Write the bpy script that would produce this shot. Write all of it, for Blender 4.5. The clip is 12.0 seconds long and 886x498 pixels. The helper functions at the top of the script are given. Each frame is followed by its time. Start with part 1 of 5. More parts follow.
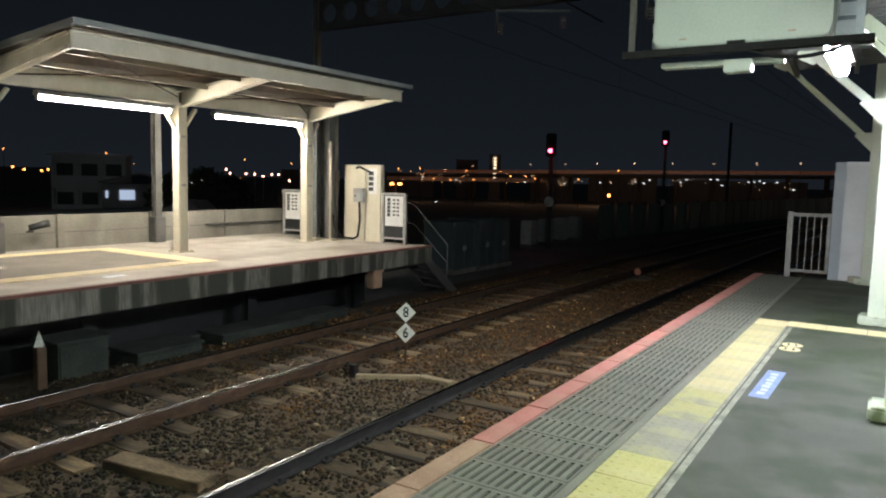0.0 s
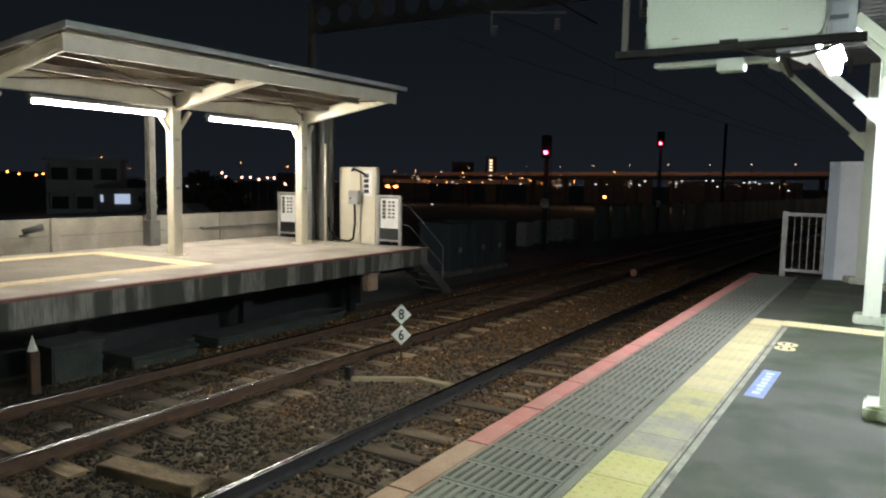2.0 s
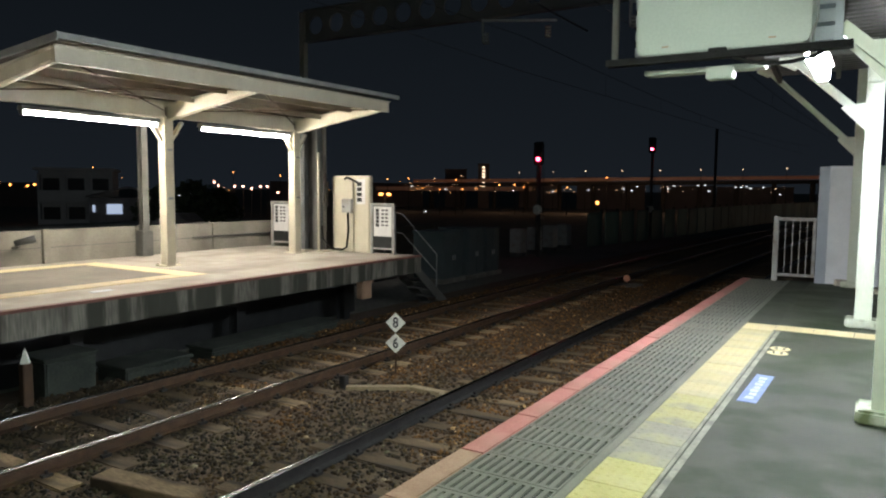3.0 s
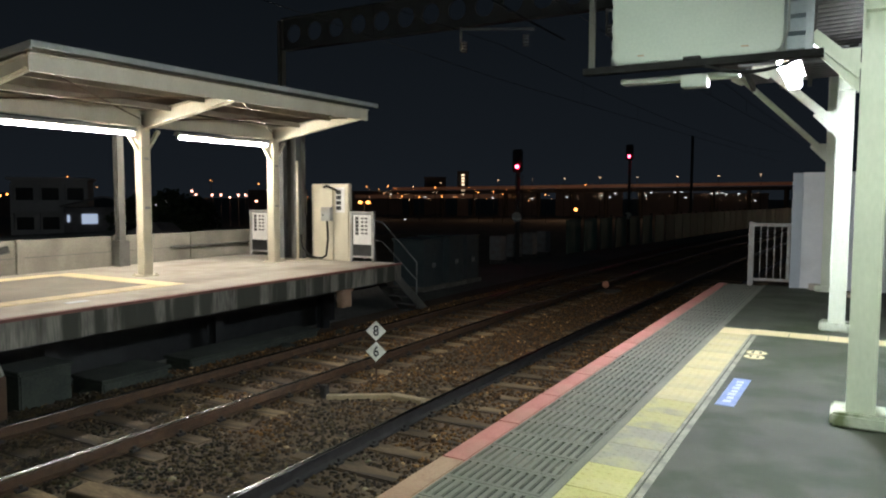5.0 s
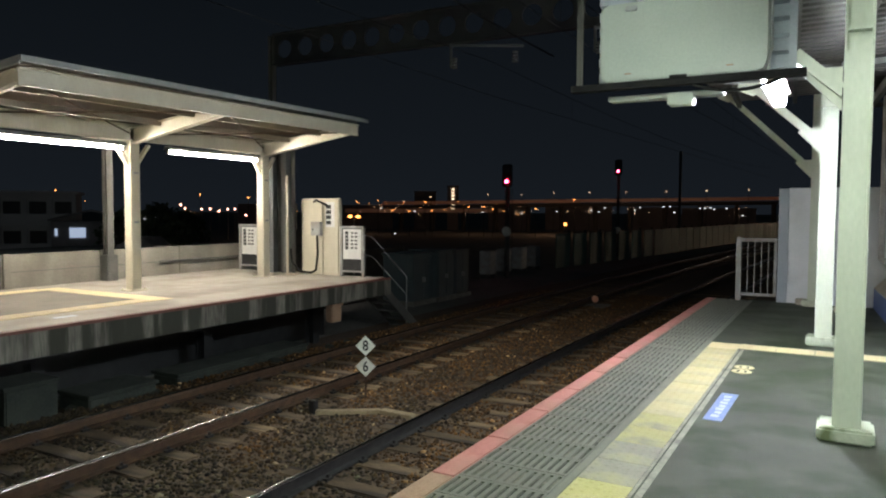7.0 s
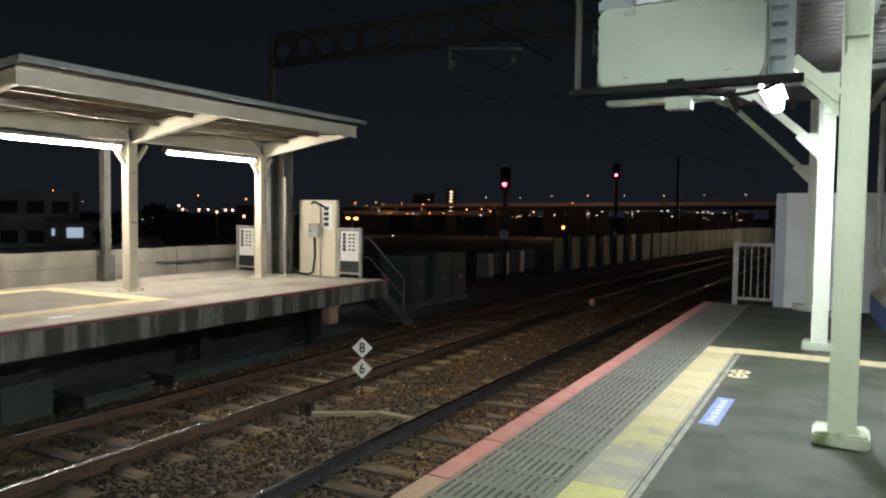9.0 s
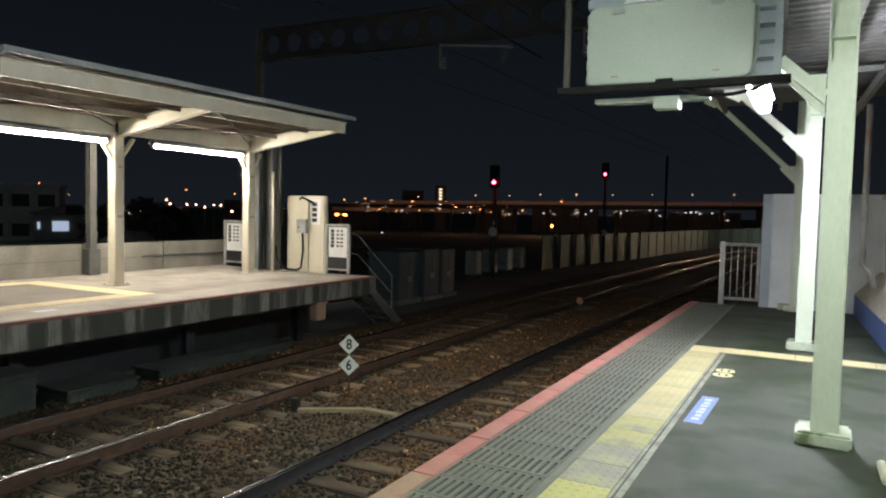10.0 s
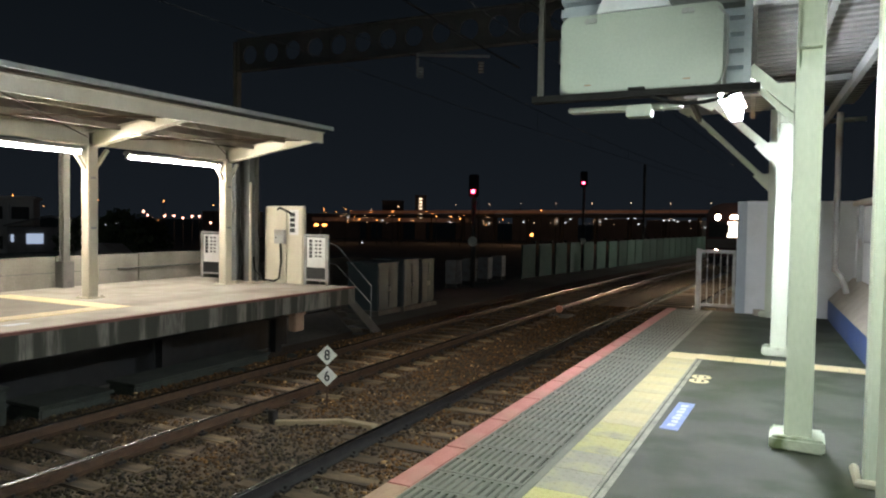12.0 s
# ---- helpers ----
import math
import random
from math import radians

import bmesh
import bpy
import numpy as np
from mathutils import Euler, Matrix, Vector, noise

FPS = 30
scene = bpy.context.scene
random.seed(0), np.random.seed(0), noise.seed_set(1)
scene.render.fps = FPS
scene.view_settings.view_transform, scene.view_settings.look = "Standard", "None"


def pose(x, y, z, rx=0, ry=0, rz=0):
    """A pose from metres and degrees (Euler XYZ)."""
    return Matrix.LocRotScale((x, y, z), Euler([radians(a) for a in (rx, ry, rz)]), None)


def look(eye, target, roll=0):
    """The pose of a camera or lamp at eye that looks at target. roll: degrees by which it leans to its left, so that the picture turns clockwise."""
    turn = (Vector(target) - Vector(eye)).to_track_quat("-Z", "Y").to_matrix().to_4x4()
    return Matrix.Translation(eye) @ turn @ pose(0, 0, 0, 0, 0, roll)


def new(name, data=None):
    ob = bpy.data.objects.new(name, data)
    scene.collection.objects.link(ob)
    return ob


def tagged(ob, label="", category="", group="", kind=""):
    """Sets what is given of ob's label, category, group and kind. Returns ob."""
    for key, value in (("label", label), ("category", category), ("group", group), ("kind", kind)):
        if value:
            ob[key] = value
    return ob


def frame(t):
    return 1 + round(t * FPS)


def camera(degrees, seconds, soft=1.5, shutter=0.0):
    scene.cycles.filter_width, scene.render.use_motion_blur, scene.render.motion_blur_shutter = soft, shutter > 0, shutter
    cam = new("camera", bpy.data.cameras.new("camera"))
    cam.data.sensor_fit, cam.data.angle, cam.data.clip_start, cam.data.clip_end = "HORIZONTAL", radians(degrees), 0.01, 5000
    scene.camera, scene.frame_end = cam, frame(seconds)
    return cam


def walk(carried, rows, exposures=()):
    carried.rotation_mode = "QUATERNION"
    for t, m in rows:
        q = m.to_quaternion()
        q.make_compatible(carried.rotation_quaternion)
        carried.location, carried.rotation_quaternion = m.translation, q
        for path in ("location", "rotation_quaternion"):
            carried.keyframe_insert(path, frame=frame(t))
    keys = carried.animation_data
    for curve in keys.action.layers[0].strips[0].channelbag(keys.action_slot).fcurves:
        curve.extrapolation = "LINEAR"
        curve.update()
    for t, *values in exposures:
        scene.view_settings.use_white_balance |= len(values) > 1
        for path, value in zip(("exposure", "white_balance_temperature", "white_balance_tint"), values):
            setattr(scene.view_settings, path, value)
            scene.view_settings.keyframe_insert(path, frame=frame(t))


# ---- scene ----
cam = camera(63.9, 12.0, soft=2.1)
PATH = [
    (0, (2.114, 0.45, 1.593), (1.048, 2.131, 1.397), 1.3),
    (0.5, (2.122, 0.475, 1.587), (1.052, 2.155, 1.4), 1.3),
    (1, (2.123, 0.461, 1.59), (1.058, 2.142, 1.392), 1.2),
    (1.5, (2.121, 0.46, 1.589), (1.06, 2.144, 1.397), 1.1),
    (2, (2.121, 0.474, 1.581), (1.063, 2.161, 1.392), 1.0),
    (2.5, (2.128, 0.465, 1.584), (1.083, 2.161, 1.41), 0.6),
    (3, (2.131, 0.46, 1.594), (1.087, 2.158, 1.425), 0.5),
    (5, (2.136, 0.449, 1.594), (1.14, 2.177, 1.447), 0.2),
    (5.5, (2.159, 0.398, 1.603), (1.171, 2.132, 1.474), 0.3),
    (6, (2.15, 0.42, 1.6), (1.167, 2.158, 1.486), 0.2),
    (6.5, (2.15, 0.43, 1.602), (1.176, 2.173, 1.488), 0.3),
    (7, (2.152, 0.43, 1.605), (1.179, 2.174, 1.498), 0.3),
    (9, (2.156, 0.432, 1.605), (1.188, 2.18, 1.505), 0.7),
    (9.5, (2.156, 0.442, 1.604), (1.193, 2.191, 1.5), 0.9),
    (10, (2.163, 0.445, 1.602), (1.223, 2.207, 1.495), 1.3),
    (10.5, (2.161, 0.435, 1.611), (1.236, 2.205, 1.513), 1.2),
    (11, (2.171, 0.458, 1.6), (1.264, 2.238, 1.505), 1.1),
    (11.5, (2.176, 0.45, 1.609), (1.273, 2.233, 1.519), 0.9),
    (12, (2.193, 0.476, 1.596), (1.3, 2.264, 1.517), 0.9),
]
EXPOSURES = [(0, 0.22), (3, 0.22), (5, 0.08), (7, 0.05), (9.5, 0.05), (12, 0.10)]
walk(cam, [(t, look(eye, target, roll)) for t, eye, target, roll in PATH], EXPOSURES)


def track_shift(y):
    """How far the line has swung to the right at y: straight, then a wide curve."""
    return max(0.0, y - 8.0) ** 2 / 1200.0


def track_turn(y):
    return math.degrees(math.atan(max(0.0, y - 8.0) / 600.0))


NEAR_C, FAR_C, GAUGE, RAIL_Z, TIE_Z = -1.64, -5.23, 1.435, -0.97, -1.13
LEFT_Z, LEFT_EDGE = 0.10, -6.62

# ---- world and lights ----
world = bpy.data.worlds.new("night")
scene.world = world
world.use_nodes = True
wn = world.node_tree.nodes
wl = world.node_tree.links
bg = wn["Background"]
geo = wn.new("ShaderNodeTexCoord")
ramp = wn.new("ShaderNodeValToRGB")
ramp.color_ramp.elements[0].color = (0.0086, 0.0112, 0.0150, 1)
ramp.color_ramp.elements[1].color = (0.0027, 0.0041, 0.0055, 1)
ramp.color_ramp.elements[1].position = 0.40
sep = wn.new("ShaderNodeSeparateXYZ")
wl.new(geo.outputs["Generated"], sep.inputs[0])
wl.new(sep.outputs["Z"], ramp.inputs[0])
wl.new(ramp.outputs[0], bg.inputs["Color"])
bg.inputs["Strength"].default_value = 0.92


# ---- materials ----


def nodes_of(name):
    m = bpy.data.materials.new(name)
    m.use_nodes = True
    return m, m.node_tree.nodes, m.node_tree.links, m.node_tree.nodes["Principled BSDF"]


def surface(name, dark, light, rough=0.6, metal=0.0, scale=6.0, fine=60.0, bump=0.15, stain=None, stain_amount=0.5, stain_scale=1.5, stretch=(1, 1, 1), vary=0.0, spec=0.5, dist=0.01, stain_from=0.48, stain_to=0.68):
    """Two colours mixed by grain at two scales, with stains, relief and a little change from piece to piece."""
    m, n, l, p = nodes_of(name)
    tc = n.new("ShaderNodeTexCoord")
    mp = n.new("ShaderNodeMapping")
    mp.inputs["Scale"].default_value = stretch
    l.new(tc.outputs["Object"], mp.inputs[0])
    big, small = n.new("ShaderNodeTexNoise"), n.new("ShaderNodeTexNoise")
    for t, s, d in ((big, scale, 5), (small, fine, 4)):
        t.inputs["Scale"].default_value, t.inputs["Detail"].default_value = s, d
        l.new(mp.outputs[0], t.inputs["Vector"])
    add = n.new("ShaderNodeMath")
    add.operation = "MULTIPLY_ADD"
    add.inputs[1].default_value = 0.45
    l.new(small.outputs["Fac"], add.inputs[0])
    half = n.new("ShaderNodeMath")
    half.operation = "MULTIPLY"
    half.inputs[1].default_value = 0.55
    l.new(big.outputs["Fac"], half.inputs[0])
    l.new(half.outputs[0], add.inputs[2])
    r = n.new("ShaderNodeValToRGB")
    r.color_ramp.elements[0].color, r.color_ramp.elements[1].color = (*dark, 1), (*light, 1)
    r.color_ramp.elements[0].position, r.color_ramp.elements[1].position = 0.36, 0.66
    l.new(add.outputs[0], r.inputs[0])
    out = r.outputs[0]
    if stain:
        st = n.new("ShaderNodeTexNoise")
        st.inputs["Scale"].default_value, st.inputs["Detail"].default_value = stain_scale, 6
        l.new(mp.outputs[0], st.inputs["Vector"])
        sr = n.new("ShaderNodeValToRGB")
        sr.color_ramp.elements[0].position, sr.color_ramp.elements[1].position = stain_from, stain_to
        sr.color_ramp.elements[1].color = (stain_amount,) * 3 + (1,)
        sr.color_ramp.elements[0].color = (0, 0, 0, 1)
        l.new(st.outputs["Fac"], sr.inputs[0])
        mix = n.new("ShaderNodeMix")
        mix.data_type = "RGBA"
        l.new(sr.outputs[0], mix.inputs["Factor"])
        l.new(out, mix.inputs["A"])
        mix.inputs["B"].default_value = (*stain, 1)
        out = mix.outputs["Result"]
    if vary:
        oi = n.new("ShaderNodeObjectInfo")
        mr = n.new("ShaderNodeMapRange")
        mr.inputs["To Min"].default_value, mr.inputs["To Max"].default_value = 1 - vary, 1 + vary
        l.new(oi.outputs["Random"], mr.inputs["Value"])
        hs = n.new("ShaderNodeHueSaturation")
        l.new(mr.outputs[0], hs.inputs["Value"])
        l.new(out, hs.inputs["Color"])
        out = hs.outputs[0]
    l.new(out, p.inputs["Base Color"])
    p.inputs["Roughness"].default_value, p.inputs["Metallic"].default_value = rough, metal
    p.inputs["Specular IOR Level"].default_value = spec
    b = n.new("ShaderNodeBump")
    b.inputs["Strength"].default_value, b.inputs["Distance"].default_value = bump, dist
    l.new(add.outputs[0], b.inputs["Height"])
    l.new(b.outputs[0], p.inputs["Normal"])
    return m


def glow(name, colour, strength):
    m, n, l, p = nodes_of(name)
    p.inputs["Base Color"].default_value = (0.6, 0.6, 0.6, 1)
    p.inputs["Emission Color"].default_value = (*colour, 1)
    p.inputs["Emission Strength"].default_value = strength
    return m


ASPHALT = surface("asphalt", (0.024, 0.029, 0.019), (0.080, 0.088, 0.064), 0.70, scale=0.9, fine=140, bump=0.3, stain=(0.015, 0.028, 0.007), stain_amount=0.92, stain_scale=1.5, stain_from=0.47, stain_to=0.60)
LEFT_PAVING = surface("left_paving", (0.30, 0.27, 0.23), (0.46, 0.42, 0.36), 0.8, scale=2.0, fine=90, bump=0.2, stain=(0.16, 0.13, 0.10), stain_amount=0.6, stain_scale=0.8)
STAINED = surface("stained_concrete", (0.06, 0.058, 0.047), (0.25, 0.235, 0.195), 0.85, scale=2.6, fine=40, bump=0.3, stain=(0.030, 0.032, 0.022), stain_amount=0.95, stain_scale=2.9, stretch=(1, 1, 0.10), stain_from=0.46, stain_to=0.54)
CONCRETE = surface("concrete", (0.13, 0.122, 0.10), (0.25, 0.235, 0.20), 0.85, scale=1.5, fine=50, bump=0.25, stain=(0.085, 0.078, 0.06), stain_amount=0.75, stain_scale=1.0, stretch=(1, 1, 0.5))
SLOT_TILE = surface("slotted_tile", (0.105, 0.112, 0.090), (0.195, 0.202, 0.165), 0.55, scale=3, fine=70, bump=0.12, stain=(0.09, 0.085, 0.07), stain_amount=0.55, stain_scale=1.5, vary=0.1)
RED_EDGE = surface("red_edge", (0.37, 0.135, 0.11), (0.50, 0.23, 0.195), 0.6, scale=5, fine=60, bump=0.15, stain=(0.36, 0.20, 0.15), stain_amount=0.6, stain_scale=2.0, vary=0.02)
DULL_DARK = surface("slot_floor", (0.020, 0.024, 0.019), (0.046, 0.05, 0.04), 0.85, scale=6, fine=60, bump=0.2)
MAROON = surface("maroon_strip", (0.10, 0.032, 0.024), (0.18, 0.07, 0.055), 0.65, scale=5, fine=60, bump=0.15)
LEFT_ASPHALT = surface("left_asphalt", (0.13, 0.12, 0.10), (0.24, 0.215, 0.18), 0.8, scale=1.6, fine=90, bump=0.2, stain=(0.10, 0.085, 0.065), stain_amount=0.6, stain_scale=0.8)
TAN_EDGE = surface("worn_edge", (0.26, 0.16, 0.10), (0.40, 0.28, 0.19), 0.65, scale=5, fine=60, bump=0.2, stain=(0.22, 0.13, 0.08), stain_amount=0.6, stain_scale=2.0, vary=0.08)
YELLOW = surface("yellow_tactile", (0.38, 0.36, 0.13), (0.52, 0.49, 0.20), 0.55, scale=3, fine=60, bump=0.1, stain=(0.36, 0.34, 0.22), stain_amount=0.4, stain_scale=3.0, vary=0.05)
YELLOW_WORN = surface("worn_yellow_tactile", (0.34, 0.315, 0.13), (0.48, 0.45, 0.21), 0.6, scale=3, fine=60, bump=0.15, stain=(0.22, 0.22, 0.17), stain_amount=0.95, stain_scale=3.2, vary=0.08)
YELLOW_GREY = surface("greyed_tactile", (0.23, 0.225, 0.18), (0.32, 0.31, 0.25), 0.65, scale=3, fine=60, bump=0.15, stain=(0.38, 0.35, 0.16), stain_amount=0.6, stain_scale=3.5, vary=0.06)
YELLOW_PALE = surface("pale_yellow_tactile", (0.40, 0.35, 0.175), (0.53, 0.475, 0.27), 0.55, scale=3, fine=60, bump=0.12, stain=(0.30, 0.28, 0.18), stain_amount=0.7, stain_scale=2.6, vary=0.06)
CREAM_TACTILE = surface("cream_tactile", (0.62, 0.52, 0.28), (0.78, 0.68, 0.42), 0.55, scale=3, fine=60, bump=0.1, stain=(0.5, 0.42, 0.26), stain_amount=0.4, stain_scale=3.0, vary=0.04)
LINE_WHITE = surface("worn_line", (0.20, 0.20, 0.16), (0.38, 0.37, 0.30), 0.7, scale=8, fine=60, bump=0.15, stain=(0.14, 0.14, 0.13), stain_amount=0.9, stain_scale=5)
BALLAST = surface("ballast", (0.034, 0.023, 0.013), (0.125, 0.086, 0.046), 0.95, scale=14, fine=90, bump=0.8, stain=(0.10, 0.06, 0.035), stain_amount=0.6, stain_scale=1.2, dist=0.03)
STEEL_TOP = surface("rail_head", (0.15, 0.147, 0.14), (0.26, 0.25, 0.24), 0.25, 1.0, scale=20, fine=120, bump=0.0, stretch=(1, 0.05, 1))
RUST = surface("rusty_steel", (0.038, 0.021, 0.011), (0.090, 0.049, 0.024), 0.75, 0.1, scale=8, fine=80, bump=0.3)
DARK_AND_SHADED = surface("dark_and_shaded_steel", (0.018, 0.018, 0.018), (0.04, 0.038, 0.036), 0.6, 0.3, scale=8, fine=80, bump=0.2)
PALE_WOOD = surface("pale_wood", (0.22, 0.175, 0.10), (0.40, 0.325, 0.20), 0.85, scale=4, fine=50, bump=0.4, stain=(0.12, 0.10, 0.06), stain_amount=0.6, stain_scale=4, stretch=(0.4, 1, 1))
TIE_WOOD = surface("sleeper", (0.080, 0.054, 0.026), (0.27, 0.195, 0.105), 0.9, scale=5, fine=50, bump=0.5, stain=(0.028, 0.019, 0.011), stain_amount=0.9, stain_scale=3.0, stretch=(0.25, 1, 1), stain_from=0.46, stain_to=0.60, vary=0.55)
CREAM = surface("cream_paint", (0.56, 0.52, 0.40), (0.67, 0.63, 0.50), 0.45, scale=3, fine=40, bump=0.06, stain=(0.48, 0.42, 0.30), stain_amount=0.35, stain_scale=2.0, stretch=(1, 1, 0.4))
PALE_GREEN = surface("pale_green_paint", (0.60, 0.66, 0.53), (0.71, 0.76, 0.63), 0.4, scale=3, fine=40, bump=0.06, stain=(0.45, 0.47, 0.36), stain_amount=0.35, stain_scale=1.6, stretch=(1, 1, 0.4))
ROOF_BOARD = surface("roof_board", (0.035, 0.023, 0.014), (0.075, 0.050, 0.030), 0.85, scale=3, fine=50, bump=0.2, stain=(0.06, 0.045, 0.03), stain_amount=0.6, stain_scale=1.0)
ROOF_GREY = surface("roof_sheet", (0.22, 0.235, 0.23), (0.32, 0.335, 0.32), 0.55, 0.0, scale=3, fine=30, bump=0.1)
# weathered sheet, its colour darkened for the shade under the overhang
ROOF_SHADED = surface("weathered_shaded_roof_sheet", (0.045, 0.047, 0.045), (0.085, 0.088, 0.082), 0.7, 0.0, scale=2, fine=30, bump=0.1, stain=(0.05, 0.04, 0.03), stain_amount=0.6, stain_scale=1.0)
BROWN_STEEL = surface("brown_purlin_paint", (0.16, 0.135, 0.10), (0.24, 0.205, 0.155), 0.6, scale=3, fine=40, bump=0.08)
PALE_SHEET = surface("pale_sheet", (0.08, 0.078, 0.076), (0.13, 0.127, 0.122), 0.55, 0.0, scale=2, fine=30, bump=0.08, stain=(0.16, 0.145, 0.13), stain_amount=0.5)
WHITE = surface("white_panel", (0.74, 0.77, 0.80), (0.84, 0.86, 0.88), 0.4, scale=2, fine=40, bump=0.05, stain=(0.5, 0.51, 0.5), stain_amount=0.3, stain_scale=1.5)
BLUE_GREY = surface("blue_grey_panel", (0.36, 0.41, 0.46), (0.44, 0.49, 0.54), 0.45, scale=2, fine=40, bump=0.05)
HOUSING = surface("housing", (0.37, 0.42, 0.37), (0.44, 0.49, 0.43), 0.42, scale=2, fine=50, bump=0.04, stain=(0.30, 0.33, 0.28), stain_amount=0.4, stain_scale=1.2)
BLACK = surface("black_paint_and_shade", (0.010, 0.012, 0.013), (0.024, 0.026, 0.027), 0.5, scale=5, fine=60, bump=0.05)
CABLE = surface("cable_rubber", (0.010, 0.010, 0.010), (0.022, 0.022, 0.022), 0.85, scale=9, fine=60, bump=0.05, spec=0.1)
GREY_STEEL = surface("grey_steel", (0.30, 0.31, 0.31), (0.42, 0.43, 0.42), 0.45, 0.2, scale=5, fine=60, bump=0.06, stain=(0.26, 0.2, 0.14), stain_amount=0.5, stain_scale=4)
DULL_STEEL = surface("dull_steel", (0.13, 0.14, 0.135), (0.20, 0.205, 0.20), 0.55, scale=3, fine=50, bump=0.1, stain=(0.09, 0.085, 0.075), stain_amount=0.5, stain_scale=2)
DARK_POST = surface("dark_post", (0.05, 0.05, 0.045), (0.10, 0.10, 0.09), 0.7, scale=3, fine=50, bump=0.1)
GATE_PAINT = surface("gate_paint", (0.27, 0.27, 0.26), (0.42, 0.42, 0.40), 0.5, scale=4, fine=50, bump=0.1, stain=(0.24, 0.20, 0.15), stain_amount=0.7, stain_scale=5)
BLUE_BAND = surface("blue_band", (0.05, 0.10, 0.30), (0.09, 0.15, 0.38), 0.5, scale=2, fine=40, bump=0.08, stain=(0.12, 0.15, 0.24), stain_amount=0.5, stain_scale=1.5)
TAN_STONE = surface("tan_coping", (0.34, 0.31, 0.26), (0.46, 0.42, 0.36), 0.75, scale=3, fine=60, bump=0.15)
STICKER_BLUE = surface("sticker_blue", (0.13, 0.20, 0.46), (0.22, 0.30, 0.58), 0.5, scale=8, fine=60, bump=0.03, stain=(0.3, 0.35, 0.5), stain_amount=0.5, stain_scale=9)
STICKER_WHITE = surface("sticker_white", (0.40, 0.44, 0.54), (0.62, 0.65, 0.70), 0.5, scale=8, fine=60, bump=0.03)
SIGN_WHITE = surface("sign_white", (0.66, 0.68, 0.58), (0.78, 0.79, 0.70), 0.45, scale=8, fine=60, bump=0.03, stain=(0.45, 0.45, 0.36), stain_amount=0.4, stain_scale=9)
REFLECTOR = surface("orange_reflector", (0.50, 0.20, 0.12), (0.66, 0.32, 0.20), 0.4, scale=8, fine=60, bump=0.03)
FOOTING = surface("mossy_footing", (0.50, 0.55, 0.43), (0.63, 0.68, 0.55), 0.6, scale=3, fine=40, bump=0.15, stain=(0.13, 0.17, 0.06), stain_amount=0.9, stain_scale=5.0, stain_from=0.50, stain_to=0.64)
SIGN_BLACK = surface("sign_black", (0.012, 0.012, 0.012), (0.02, 0.02, 0.02), 0.5, scale=8, fine=60, bump=0.02)
PAPER = surface("paper", (0.66, 0.66, 0.64), (0.76, 0.76, 0.74), 0.6, scale=8, fine=60, bump=0.02)
GROUND = surface("ground", (0.10, 0.10, 0.085), (0.20, 0.195, 0.17), 0.95, scale=0.3, fine=8, bump=0.4)
# mossy concrete whose colour is darkened for the shade under the far slab
MOSS_AND_SHADE = surface("mossy_rubble_and_shade", (0.012, 0.018, 0.015), (0.045, 0.053, 0.042), 0.9, scale=3, fine=30, bump=0.4)
TUBE = glow("tube", (1.0, 0.92, 0.80), 350.0)
TUBE_GREEN = glow("tube_green", (0.87, 1.0, 0.92), 60.0)
TUBE_NEAR = glow("tube_over_platform", (0.90, 1.0, 0.92), 160.0)
TUBE_COOL = glow("tube_cool", (0.93, 0.98, 1.06), 350.0)
TUBE_OLD = glow("tube_aged", (1.0, 0.90, 0.76), 60.0)

# ---- mesh tools ----


def box(bm, x0, x1, y0, y1, z0, z1, m=None):
    vs = [bm.verts.new(Vector((x, y, z)) if m is None else m @ Vector((x, y, z))) for z in (z0, z1) for x, y in ((x0, y0), (x1, y0), (x1, y1), (x0, y1))]
    for f in ((3, 2, 1, 0), (4, 5, 6, 7), (0, 1, 5, 4), (1, 2, 6, 5), (2, 3, 7, 6), (3, 0, 4, 7)):
        bm.faces.new([vs[i] for i in f])
    return bm


def rod(bm, a, b, r, seg=10, r2=None):
    a, b = Vector(a), Vector(b)
    d = b - a
    m = Matrix.Translation((a + b) / 2) @ d.to_track_quat("Z", "Y").to_matrix().to_4x4()
    bmesh.ops.create_cone(bm, cap_ends=True, segments=seg, radius1=r, radius2=r if r2 is None else r2, depth=d.length, matrix=m)
    return bm


def beam(bm, a, b, w, h):
    """A square bar from a to b, w wide and h deep."""
    a, b = Vector(a), Vector(b)
    d = b - a
    m = Matrix.Translation(a) @ d.to_track_quat("Y", "Z").to_matrix().to_4x4()
    return box(bm, -w / 2, w / 2, 0, d.length, -h / 2, h / 2, m)


def prism(bm, profile, y0, y1):
    """A profile of (x, z) drawn along y."""
    a = [bm.verts.new((x, y0, z)) for x, z in profile]
    b = [bm.verts.new((x, y1, z)) for x, z in profile]
    k = len(profile)
    for i in range(k):
        j = (i + 1) % k
        bm.faces.new((a[i], a[j], b[j], b[i]))
    bm.faces.new(a[::-1])
    bm.faces.new(b)
    return bm


def ball(bm, c, r, sub=2):
    bmesh.ops.create_icosphere(bm, subdivisions=sub, radius=r, matrix=Matrix.Translation(c))
    return bm


